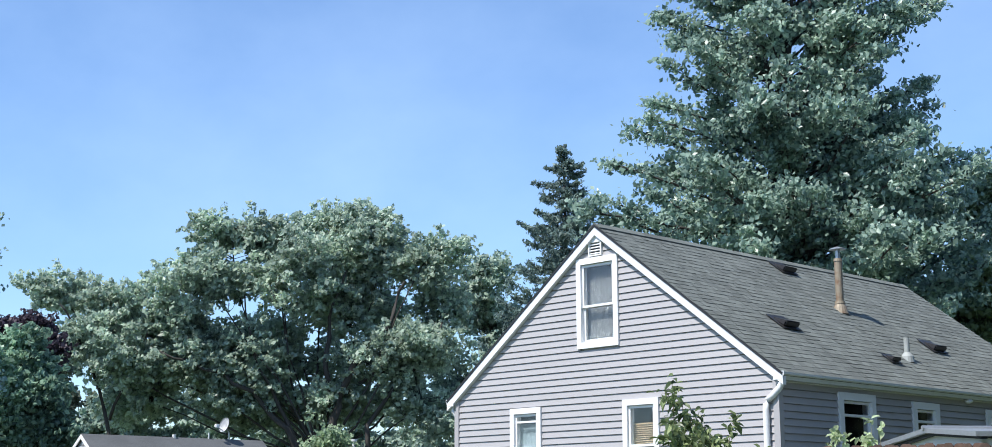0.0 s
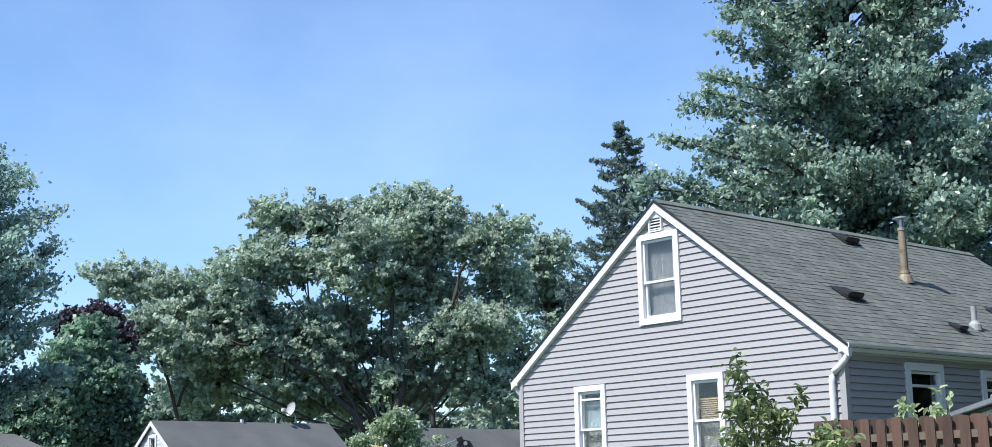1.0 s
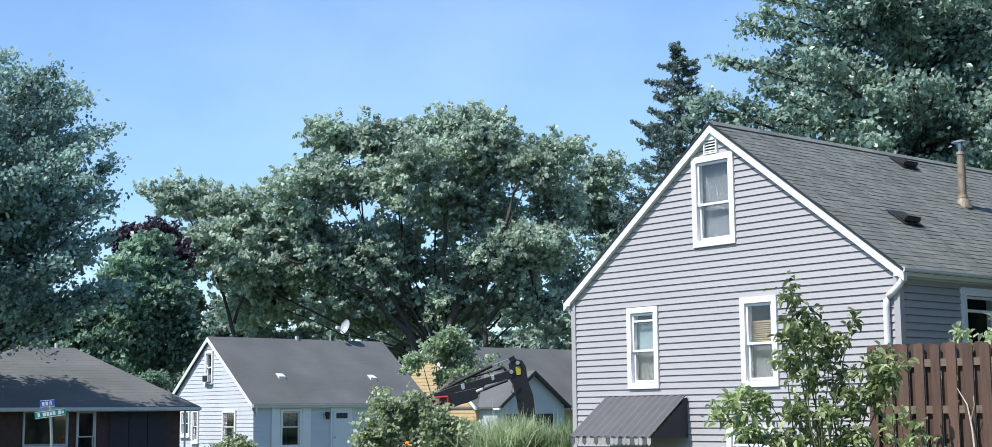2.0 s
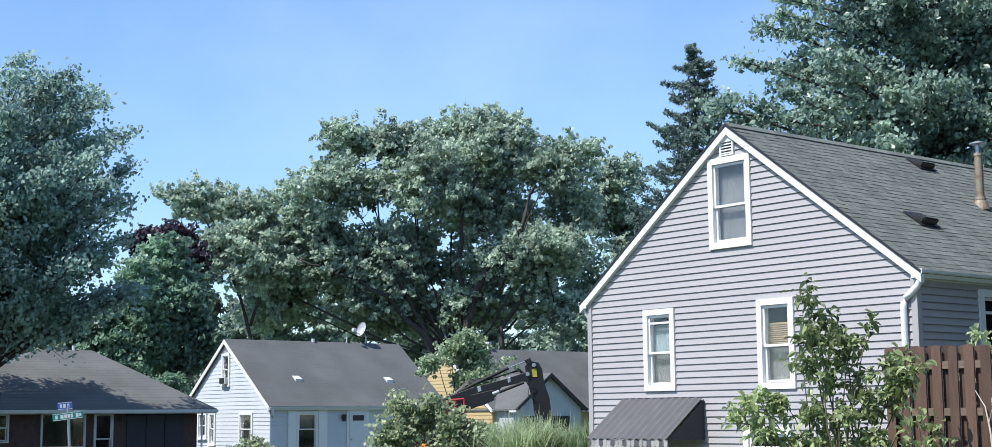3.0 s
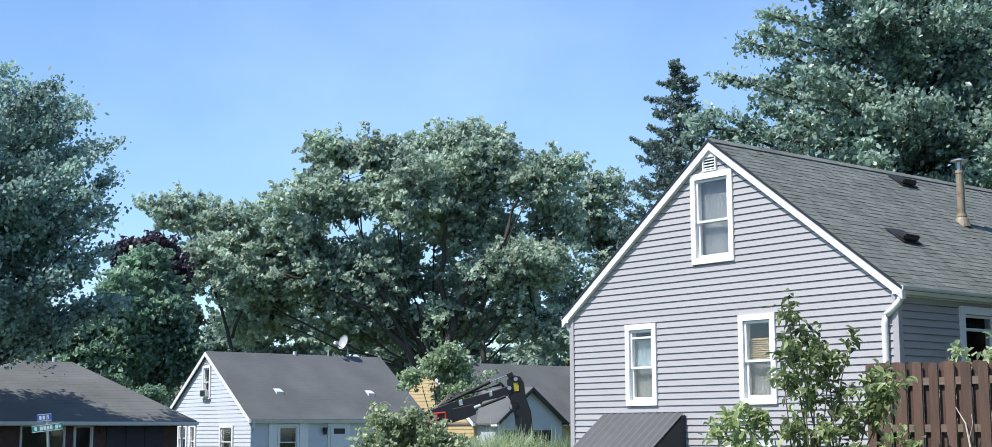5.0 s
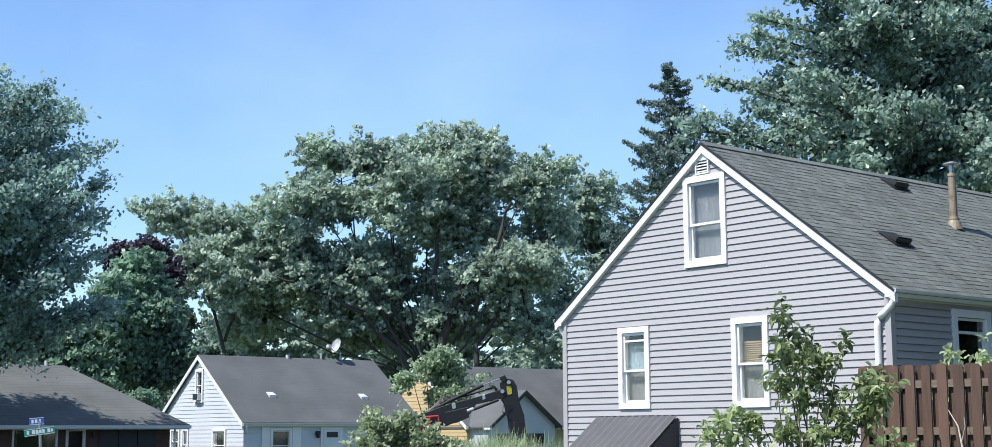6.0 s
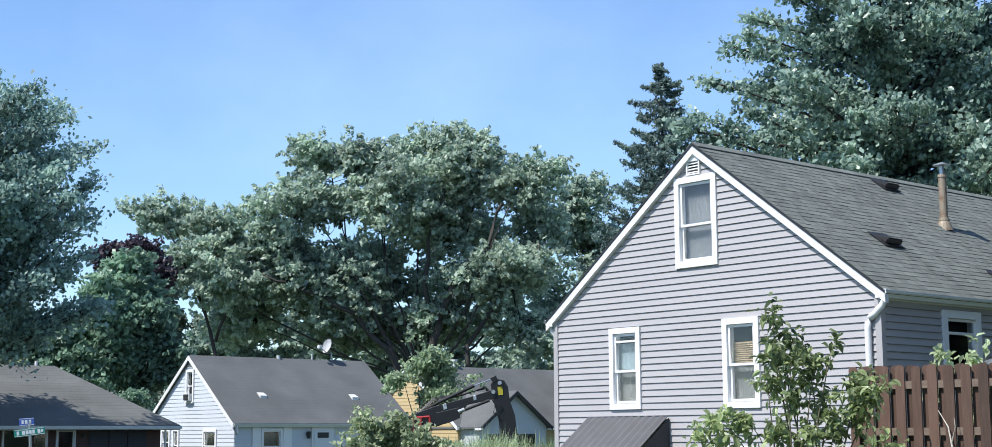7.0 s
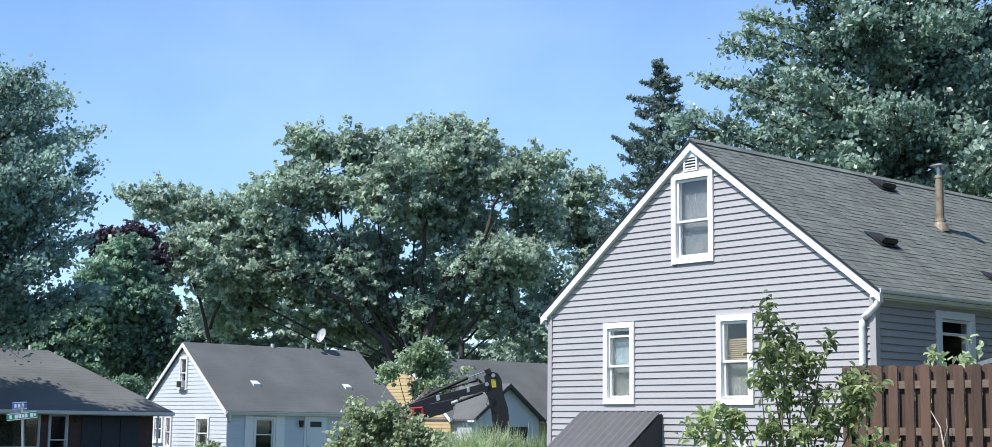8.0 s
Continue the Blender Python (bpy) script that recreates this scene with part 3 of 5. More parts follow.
def holed_wall(name, parent, mat, u0, u1, z0, z1, holes, place, peak=None, t=0.08, thick=0.2):
    """A wall with real openings behind its windows. peak: (u of the ridge, its height, slope) of a gable."""
    us = sorted({u0, u1, *[q for w in holes for q in (w[0] + t, w[1] - t)]})
    zs = sorted({z0, z1, *[q for w in holes for q in (w[2] + t, w[3] - t)]})
    bm = bmesh.new()
    grid = {}

    def at(i, j, k):
        if (i, j, k) not in grid:
            grid[i, j, k] = bm.verts.new(place(us[i], -thick * k, zs[j]))
        return grid[i, j, k]
    solid = {(i, j) for i in range(len(us) - 1) for j in range(len(zs) - 1)
             if not any(w[0] + t - 0.001 < (us[i] + us[i + 1]) / 2 < w[1] - t + 0.001 and w[2] + t < (zs[j] + zs[j + 1]) / 2 < w[3] - t for w in holes)}
    for i, j in solid:
        for k in (0, 1):
            bm.faces.new([at(i, j, k), at(i + 1, j, k), at(i + 1, j + 1, k), at(i, j + 1, k)])
        for (di, dj), p, q in (((-1, 0), (0, 0), (0, 1)), ((1, 0), (1, 0), (1, 1)), ((0, -1), (0, 0), (1, 0)), ((0, 1), (0, 1), (1, 1))):
            if (i + di, j + dj) not in solid:
                bm.faces.new([at(i + p[0], j + p[1], 0), at(i + q[0], j + q[1], 0), at(i + q[0], j + q[1], 1), at(i + p[0], j + p[1], 1)])
    bmesh.ops.recalc_face_normals(bm, faces=bm.faces)
    if peak:
        for sgn in (1, -1):
            g = bm.verts[:] + bm.edges[:] + bm.faces[:]
            o, n = Vector(place(peak[0], 0, peak[1])), Vector(place(1, 0, 0)) - Vector(place(0, 0, 0))
            bmesh.ops.bisect_plane(bm, geom=g, plane_co=o, plane_no=n * peak[2] * sgn + Vector((0, 0, 1)), clear_outer=True)
    return part(name, bm, mat, parent)


# ---- the grey house ----
XL, XR, XM = -7.19, -0.17, -3.69          # gable wall's ends and middle
RIDGE, EAVE, HALF = 6.44, 3.66, 3.70      # roof's top surface at ridge and eaves
LONG = 9.92
FOOT = 0.45
SLOPE = (RIDGE - EAVE) / HALF


def roof_z(x):
    return RIDGE - SLOPE * abs(x - XM)


def grey_house():
    h = thing("house", (XM, LONG / 2, FOOT), "one-and-a-half storey house with lavender-grey lapped siding and white trim", "house")
    gable = lambda u, d, z: (u, -d, z)
    flank = lambda u, d, z: (XR + d, u, z)
    wins = [(-4.17, -3.24, 4.33, 5.87), (-5.80, -5.05, 1.99, 3.41), (-3.19, -2.43, 1.97, 3.42), (-3.55, -2.55, 0.72, 1.36)]
    side = [(1.56, 2.62, 2.05, 3.45), (3.78, 4.64, 2.5, 3.41), (6.30, 7.3, 2.4, 3.39)]
    def wall(name, u0, u1, z0, z1, holes, place, top=None):
        return holed_wall(name, h, M["siding"], u0, u1, z0, z1, holes, place, (XM, RIDGE - 0.08, SLOPE) if top else None)

    front = wall("gable_wall", XL, XR, FOOT, RIDGE, wins, gable, True)
    right = wall("side_wall", 0.2, LONG - 0.15, FOOT, roof_z(XR) - 0.14, side, flank)
    bm = bmesh.new()
    box(bm, (XL, 0.2, FOOT), (XL + 0.2, LONG - 0.15, roof_z(XL) - 0.14))
    part("side_wall", bm, M["siding"], h)
    bm = bmesh.new()
    prism(bm, [(XL, LONG - 0.35, FOOT), (XR, LONG - 0.35, FOOT), (XR, LONG - 0.35, roof_z(XR) - 0.1), (XM, LONG - 0.35, RIDGE - 0.1), (XL, LONG - 0.35, roof_z(XL) - 0.1)], (0, 0.2, 0))
    part("gable_wall", bm, M["siding"], h)

    def reach(z):
        w = (RIDGE - 0.16 - z) / SLOPE
        return max(XL + 0.045, XM - w), min(XR - 0.045, XM + w)
    pitch = 0.1105
    inner = lambda ws: [(w[0] + 0.05, w[1] - 0.05, w[2] + 0.05, w[3] - 0.05) for w in ws]
    siding(front, M["siding"], gable, reach, FOOT + 0.1, RIDGE - 0.22, pitch, inner(wins), 0.020)
    siding(right, M["siding"], flank, lambda z: (0.045, LONG - 0.2), FOOT + 0.1, roof_z(XR) - 0.16, pitch, inner(side), 0.021)

    # corner posts
    for x0, x1, y0, y1 in ((XR - 0.05, XR + 0.056, -0.056, 0.05), (XL - 0.056, XL + 0.05, -0.056, 0.05)):
        bm = bmesh.new()
        box(bm, (x0, y0, FOOT), (x1, y1, roof_z(x0 if x0 < XM else x1) - 0.12))
        part("corner_post", bm, M["siding"], h)

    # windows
    window(h, gable, *wins[0], sill=False, trim=0.105, rail=0.46, cover=(("curtain", 0.0, 0.50, -0.11), ("curtain", 0.46, 1.0, -0.10)), label="tall white attic window with curtains coloured dim as behind glass")
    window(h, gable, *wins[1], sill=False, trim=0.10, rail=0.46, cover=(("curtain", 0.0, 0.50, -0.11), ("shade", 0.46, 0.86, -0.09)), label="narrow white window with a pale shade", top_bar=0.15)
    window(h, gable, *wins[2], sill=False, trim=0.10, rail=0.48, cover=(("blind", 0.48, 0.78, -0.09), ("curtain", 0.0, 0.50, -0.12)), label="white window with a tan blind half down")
    window(h, gable, *wins[3], trim=0.10, rail=0.5, label="low white cellar window behind the young tree")
    for w in side:
        window(h, flank, *w, trim=0.12, rail=0.80 if w[3] - w[2] > 1.2 else 0.70, label="white window in the shaded side wall", frame_mat="white")

    # gable louvre
    bm = bmesh.new()
    box(bm, (-3.875, -0.075, 5.885), (-3.845, 0.0, 6.12)), box(bm, (-3.605, -0.075, 5.885), (-3.575, 0.0, 6.12))
    box(bm, (-3.845, -0.074, 5.885), (-3.605, 0.0, 5.91))
    prism(bm, [(-3.875, 0, 6.12), (-3.575, 0, 6.12), (-3.66, 0, 6.22), (-3.79, 0, 6.22)], (0, -0.075, 0))
    v = part("gable_vent", bm, M["white"], h, "small white louvred attic vent")
    bm = bmesh.new()
    box(bm, (-3.86, -0.034, 5.90), (-3.59, 0.0, 6.14))
    part("vent_back", bm, M["black"], v)
    for i in range(4):
        bm = bmesh.new()
        z = 5.925 + i * 0.050
        prism(bm, [(-3.845, -0.070, z), (-3.845, -0.064, z - 0.006), (-3.845, -0.034, z + 0.020), (-3.845, -0.040, z + 0.027)], (0.24, 0, 0))
        part("slat", bm, M["white"], v)

    # roof deck
    for s, nm in ((1, "roof"), (-1, "roof")):
        bm = bmesh.new()
        x1 = XM + s * HALF
        prism(bm, [(XM, -0.10, RIDGE - 0.025), (x1, -0.10, EAVE - 0.025), (x1, -0.10, EAVE - 0.07), (XM, -0.10, RIDGE - 0.07)], (0, LONG + 0.10, 0))
        roof = part(nm, bm, M["felt"], h, "grey asphalt-shingle roof slope")
        # shingle courses, thick at their lower edge, tab by tab
        rng = random.Random(5 + s)
        verts, faces = [], []
        n = 33
        course = math.hypot(HALF, RIDGE - EAVE) / n
        dx, dz = HALF / n, (RIDGE - EAVE) / n
        nx, nz = SLOPE / math.hypot(SLOPE, 1), 1 / math.hypot(SLOPE, 1)
        for i in range(n):
            y = -0.13 - rng.random() * 0.3
            while y < LONG:
                w = rng.uniform(0.10, 0.26)
                ya, yb = max(-0.125, y + 0.003), min(LONG, y + w - 0.003)
                y += w
                if yb - ya < 0.02:
                    continue
                th = 0.008 + rng.random() * 0.008
                top, bot = i * 1.0, i + 1.0 + rng.random() * 0.12

                def on(f, yy, up):
                    return (XM + s * (dx * f + nx * up), yy, RIDGE - dz * f + nz * up - 0.025)
                k = len(verts)
                verts += [on(top, ya, 0.006), on(top, yb, 0.006), on(bot, yb, th), on(bot, ya, th), on(bot, ya, -0.004), on(bot, yb, -0.004)]
                faces += [(k, k + 1, k + 2, k + 3) if s < 0 else (k + 3, k + 2, k + 1, k), (k + 3, k + 2, k + 5, k + 4)]
        sh = raw("shingles", verts, faces, M["shingle"], roof)
        sh["kind"] = "stuff"
    # ridge caps
    bm = bmesh.new()
    for i in range(int(LONG / 0.2) + 1):
        y = -0.12 + i * 0.2
        for s in (1, -1):
            prism(bm, [(XM, y, RIDGE + 0.004), (XM + s * 0.13, y, RIDGE - 0.13 * SLOPE + 0.008), (XM + s * 0.13, y, RIDGE - 0.13 * SLOPE - 0.004), (XM, y, RIDGE - 0.01)], (0, 0.215, 0.004))
    part("ridge_cap", bm, M["shingle"], h)

    # rake boards, soffit returns, drip edge
    for s in (1, -1):
        x1 = XM + s * HALF
        bm = bmesh.new()
        prism(bm, [(XM, -0.115, RIDGE - 0.065), (x1, -0.115, EAVE - 0.065), (x1, -0.115, EAVE - 0.205), (XM, -0.115, RIDGE - 0.205)], (0, 0.085, 0))
        part("rake_board", bm, M["white"], h, "white rake board along the gable")
        bm = bmesh.new()
        prism(bm, [(XM, -0.128, RIDGE - 0.02), (x1, -0.128, EAVE - 0.02), (x1, -0.128, EAVE - 0.062), (XM, -0.128, RIDGE - 0.062)], (0, 0.03, 0))
        part("drip_edge", bm, M["black"], h)
        bm = bmesh.new()
        prism(bm, [(XM, LONG - 0.09, RIDGE - 0.065), (x1, LONG - 0.09, EAVE - 0.065), (x1, LONG - 0.09, EAVE - 0.24), (XM, LONG - 0.09, RIDGE - 0.24)], (0, 0.085, 0))
        part("rake_board", bm, M["white"], h)
        # eaves: fascia and soffit
        xw = XR if s > 0 else XL
        bm = bmesh.new()
        lo, hi = sorted((x1 - s * 0.13, x1 - s * 0.11))
        box(bm, (lo, -0.03, EAVE - 0.12), (hi, LONG - 0.1, EAVE + 0.03))
        lo, hi = sorted((xw, x1 - s * 0.125))
        box(bm, (lo, -0.03, EAVE - 0.145), (hi, LONG - 0.1, EAVE - 0.125))
        part("soffit", bm, M["offwhite"], h)
        bm = bmesh.new()
        gutter(bm, (x1 - s * 0.105, -0.10, EAVE - 0.01), (x1 - s * 0.105, LONG, EAVE - 0.01), 0.115, 0.125, (s, 0, 0))
        g = part("gutter", bm, M["white"] if s < 0 else M["offwhite"], h, "off-white metal eaves gutter")
        bm = bmesh.new()
        xx = x1 - s * 0.105
        prism(bm, [(xx - s * 0.05, -0.118, EAVE + 0.02), (xx + s * 0.13, -0.118, EAVE + 0.0), (xx + s * 0.128, -0.118, EAVE - 0.05), (xx + s * 0.085, -0.118, EAVE - 0.115), (xx - s * 0.07, -0.118, EAVE - 0.125)], (0, 0.017, 0))
        part("end_cap", bm, M["white"], g)
        # downspout
        if s > 0:
            bm = bmesh.new()
            tube(bm, [(xx + 0.05, -0.05, EAVE - 0.11), (xx + 0.045, -0.055, EAVE - 0.17), (xx + 0.01, -0.07, EAVE - 0.24), (-0.20, -0.085, EAVE - 0.35), (-0.29, -0.085, EAVE - 0.41), (-0.325, -0.085, EAVE - 0.47), (-0.335, -0.085, EAVE - 0.56), (-0.335, -0.085, 2.4), (-0.335, -0.085, FOOT + 0.3)], 0.050, 12)
            dsp = part("downspout", bm, M["white"], h, "white metal downspout with a bent neck", smooth=True)
            for z in (2.2, 1.2):
                bm = bmesh.new()
                box(bm, (-0.40, -0.14, z), (-0.27, -0.02, z + 0.025))
                part("bracket", bm, M["white"], dsp)
        else:
            bm = bmesh.new()
            tube(bm, [(xx - 0.04, -0.04, EAVE - 0.11), (xx - 0.03, -0.03, EAVE - 0.22), (XL - 0.06, 0.02, EAVE - 0.34), (XL - 0.06, 0.02, 2.4), (XL - 0.06, 0.02, FOOT + 0.2)], 0.038, 8)
            part("downspout", bm, M["white"], h, smooth=True)

    # things that stand out of the roof
    def slot_vent(x, y, size, nm="roof_vent"):
        n = Vector((SLOPE, 0, 1)).normalized()
        d = Vector((1, 0, -SLOPE)).normalized()
        o = Vector((x, y, roof_z(x)))
        w, l, u = size
        bm = bmesh.new()
        a = [o + d * -l + Vector((0, -w * 0.75, 0)) + n * 0.01, o + d * -l + Vector((0, w * 0.75, 0)) + n * 0.01,
             o + d * l * 0.7 + Vector((0, w, 0)) + n * u, o + d * l * 0.7 + Vector((0, -w, 0)) + n * u]
        b = [q - n * (0.02 if i < 2 else u - 0.02) for i, q in enumerate(a)]
        va, vb = [bm.verts.new(q) for q in a], [bm.verts.new(q) for q in b]
        bm.faces.new(va), bm.faces.new(vb[::-1])
        for i in range(4):
            bm.faces.new((va[i], vb[i], vb[(i + 1) % 4], va[(i + 1) % 4]))
        bmesh.ops.recalc_face_normals(bm, faces=bm.faces)
        bmesh.ops.bevel(bm, geom=bm.edges[:], offset=0.02, segments=2, affect="EDGES")
        v = part(nm, bm, M["black"], h, "low black plastic roof vent")
        bm = bmesh.new()
        q = [o + d * -l * 1.25 + Vector((0, -w * 1.2, 0)), o + d * -l * 1.25 + Vector((0, w * 1.2, 0)), o + d * l * 0.95 + Vector((0, w * 1.2, 0)), o + d * l * 0.95 + Vector((0, -w * 1.2, 0))]
        prism(bm, [p + n * 0.008 for p in q], n * 0.010)
        part("flashing", bm, M["black"], v)
    slot_vent(-3.33, 4.9, (0.21, 0.20, 0.13))
    slot_vent(-1.34, 1.96, (0.21, 0.20, 0.13))
    slot_vent(-1.27, 6.66, (0.21, 0.20, 0.13))
    slot_vent(-0.68, 4.16, (0.13, 0.13, 0.11))

    x, y = -2.14, 4.92
    z = roof_z(x)
    bm = bmesh.new()
    tube(bm, [(x, y, z - 0.15), (x, y, z + 0.93)], 0.074, 16)
    f = part("flue", bm, M["pipe"], h, "tall rust-stained metal flue pipe with a cap", smooth=False)
    for zz, r in ((z + 0.10, 0.10), (z + 0.90, 0.085)):
        bm = bmesh.new()
        tube(bm, [(x, y, zz), (x, y, zz + 0.05)], [r, r * 0.93], 16)
        part("collar", bm, M["pipe"], f)
    bm = bmesh.new()
    tube(bm, [(x, y, z - 0.09), (x, y, z + 0.04), (x, y, z + 0.12)], [0.16, 0.12, 0.08], 16)
    part("boot", bm, M["pipe"], f)
    bm = bmesh.new()
    tube(bm, [(x, y, z + 0.93), (x, y, z + 1.12)], 0.045, 12)
    part("neck", bm, M["galv"], f)
    bm = bmesh.new()
    tube(bm, [(x, y, z + 1.12), (x, y, z + 1.135), (x, y, z + 1.175)], [0.15, 0.15, 0.03], 16)
    part("cap", bm, M["galv"], f)

    x, y = -0.80, 4.88
    z = roof_z(x)
    bm = bmesh.new()
    tube(bm, [(x, y, z - 0.1), (x, y, z + 0.36)], 0.05, 14)
    f = part("vent_pipe", bm, M["grey_pipe"], h, "short grey plumbing vent pipe")
    bm = bmesh.new()
    tube(bm, [(x, y, z - 0.08), (x, y, z + 0.03), (x, y, z + 0.10)], [0.13, 0.11, 0.055], 14)
    part("boot", bm, M["grey_pipe"], f)
    # eaves lamp
    bm = bmesh.new()
    bmesh.ops.create_uvsphere(bm, u_segments=12, v_segments=8, radius=0.07, matrix=Matrix.Translation((-0.06, 5.58, EAVE - 0.16)) @ Matrix.Diagonal((1, 1.2, 0.6, 1)))
    part("eaves_lamp", bm, M["white"], h, "small white lamp under the eaves", smooth=True)
    return h


grey_house().location.y += 0.10


def awning():
    """A ribbed metal awning with closed cheeks and a wavy hem."""
    x0, x1, z1, z0, p = -6.33, -4.40, 1.845, 1.17, 0.92
    t = thing("awning", (0.5 * (x0 + x1), 0.0, z1), "dark brown ribbed metal awning fixed to the grey siding", "awning")
    n = 88
    bm = bmesh.new()
    rows = []
    for i in range(n + 1):
        u = x0 + (x1 - x0) * i / n
        b = 0.058 * (0.5 + 0.5 * math.cos(2 * math.pi * i / n * 11))
        rows.append([(u, -0.03 - b * 0.5, z1 + b * 0.5), (u, -p - b * 0.5, z0 + b * 0.5), (u, -p - b * 0.5, z0 + b * 0.5 - 0.012), (u, -0.03 - b * 0.5, z1 + b * 0.5 - 0.012)])
    vs = [[bm.verts.new(q) for q in r] for r in rows]
    for a, b in zip(vs, vs[1:]):
        for j in range(4):
            bm.faces.new((a[j], a[(j + 1) % 4], b[(j + 1) % 4], b[j]))
    bm.faces.new(vs[0]), bm.faces.new(vs[-1][::-1])
    bmesh.ops.recalc_face_normals(bm, faces=bm.faces)
    part("canopy", bm, M["awning"], t)
    for u in (x0 + 0.01, x1 - 0.02):
        bm = bmesh.new()
        prism(bm, [(u, -0.03, z1 - 0.015), (u, -p, z0 - 0.01), (u, -0.03, z0 - 0.01)], (0.012, 0, 0))
        part("cheek", bm, M["awning_side"], t)
    for i in range(20):
        bm = bmesh.new()
        u = x0 + (x1 - x0) * i / 20
        w = (x1 - x0) / 20 * 0.92
        prism(bm, [(u, -p - 0.004, z0), (u + w, -p - 0.004, z0), (u + w, -p - 0.004, z0 - 0.10), (u + w / 2, -p - 0.004, z0 - 0.14), (u, -p - 0.004, z0 - 0.10)], (0, 0.006, 0))
        part("hem_flap", bm, M["hem"] if i % 3 else M["awning"], t)
    return t


awning().location.y += 0.08


# ---- the trees behind the houses ----
PLAIN = -0.55
BROAD = [(520, 235, 70, 42), (690, 240, 90, 52), (830, 280, 62, 52), (610, 255, 60, 42), (765, 270, 60, 45), (600, 310, 90, 60), (740, 340, 100, 60), (480, 330, 70, 50), (420, 390, 80, 60),
         (300, 350, 75, 45), (255, 345, 42, 30), (860, 370, 42, 70), (330, 430, 90, 60), (500, 430, 100, 60), (620, 420, 100, 50), (770, 440, 100, 60),
         (560, 500, 110, 45), (700, 500, 110, 40), (820, 510, 70, 60), (400, 510, 90, 60)]
BROAD_STEMS = [(0.30, 0.08, [(668, 640), (684, 560), (694, 500), (722, 440), (768, 395), (790, 330)]), (0.20, 0.05, [(688, 540), (672, 470), (676, 390), (700, 310)]),
               (0.20, 0.05, [(650, 640), (612, 555), (560, 500), (486, 462), (420, 440)]), (0.14, 0.04, [(640, 600), (600, 520), (560, 440), (545, 350)]),
               (0.14, 0.04, [(352, 640), (350, 560), (318, 470), (296, 405), (270, 370)]), (0.10, 0.03, [(345, 540), (372, 470), (400, 410)]),
               (0.18, 0.05, [(728, 640), (738, 550), (772, 490), (830, 440), (850, 390)]), (0.15, 0.04, [(700, 500), (745, 470), (790, 455)])]
tree("tree", out(52.75, 85, PLAIN), 52.75, lobes_of(0.03665, 655, 688, BROAD, floor=PLAIN), "broad shade tree with silvery-green leaves behind the low houses", "leaf_broad", 165000, 0.20, 11,
     trunk=(0.30, 5.5), clump=0.62, shell=0.55, trunks=((0.6, 0),), gap=0.10, spray=32, thin=0.9, sprays=0.35,
     stems=[(a, b, [((x - 655) * 0.03665, -0.9 - 0.3 * k, 1.55 + (688 - y) * 0.03665 - PLAIN) for k, (x, y) in enumerate(line)]) for a, b, line in BROAD_STEMS])
LEFT = [(142, 50, 60), (160, 130, 115), (190, 210, 162), (250, 250, 172), (340, 260, 192), (430, 250, 200), (500, 220, 185), (545, 140, 110)]
bough_tree("tree", out(69.9, 48.0, PLAIN), 69.9, profile_of(0.0208, 688, LEFT, PLAIN), "tall feathery blue-green tree beside the brick house", "leaf_fine", 12, 240, 0.110, 11,
           trunk=(0.30, 3.6), tuft=0.20, leaders=5, twig=1.1, rise=(0.5, 1.0))
tree("tree", out(63.6, 78, PLAIN), 63.6, lobes_of(0.034, 205, 688, [(208, 410, 32, 24), (186, 432, 30, 28), (234, 436, 26, 24), (210, 440, 34, 24)], floor=PLAIN), "dark purple-leaved tree behind the others", "leaf_purple", 16000, 0.17, 13, trunk=(0.2, 4), clump=0.5, spray=30, gap=0.05)
tree("tree", out(64.3, 66, PLAIN), 64.3, lobes_of(0.0285, 175, 688, [(196, 440, 34, 34), (226, 470, 34, 36), (180, 490, 40, 40), (150, 530, 60, 50), (222, 530, 48, 50), (110, 570, 60, 45), (60, 560, 60, 50), (255, 560, 36, 40), (200, 580, 50, 36)], floor=PLAIN), "dense green tree behind the brick house", "leaf_bright", 52000, 0.17, 14, trunk=(0.2, 2), clump=0.5, spray=30, gap=0.08)
tree("tree", out(62.3, 130, PLAIN), 62.3, lobes_of(0.056, 260, 688, [(260, 450, 50, 40), (230, 500, 60, 60), (290, 520, 60, 60), (20, 540, 60, 50)], floor=PLAIN), "far tree with haze put into its pale leaf colour", "leaf_far", 12000, 0.35, 15, trunk=(0.3, 6))
tree("tree", out(46.2, 92, PLAIN), 46.2, lobes_of(0.0397, 915, 688, [(915, 330, 42, 45), (935, 410, 50, 60), (900, 490, 60, 60), (960, 500, 60, 60)], floor=PLAIN), "dark green tree beside the spruce", "leaf_dark", 40000, 0.21, 16, trunk=(0.3, 5), spray=32, clump=0.6)
conifer("spruce", out(42.95, 70, PLAIN), 20.0, 5.6, "tall narrow blue-green spruce behind the grey house", 17)
BACK = [(-60, 560, 100, 70), (60, 590, 90, 60), (150, 600, 90, 60), (250, 560, 90, 70), (310, 620, 90, 60), (440, 620, 90, 60), (600, 620, 90, 60), (760, 620, 90, 60), (380, 560, 90, 60), (480, 540, 90, 60), (600, 560, 90, 55), (720, 550, 90, 60), (840, 560, 90, 60), (960, 560, 90, 60)]
tree("tree_row", out(54, 112, PLAIN), 54, lobes_of(0.0483, 600, 688, BACK, floor=PLAIN), "dark row of trees along the far lots", "leaf_dark", 80000, 0.33, 18, trunk=(0.3, 3), kind="stuff", gap=0.05)
MAPLE = [(-330, 20, 20), (-260, 90, 90), (-120, 165, 168), (20, 188, 205), (150, 203, 225), (200, 228, 222), (240, 262, 235), (300, 310, 265), (350, 320, 290), (420, 310, 320), (480, 240, 280), (540, 160, 200)]
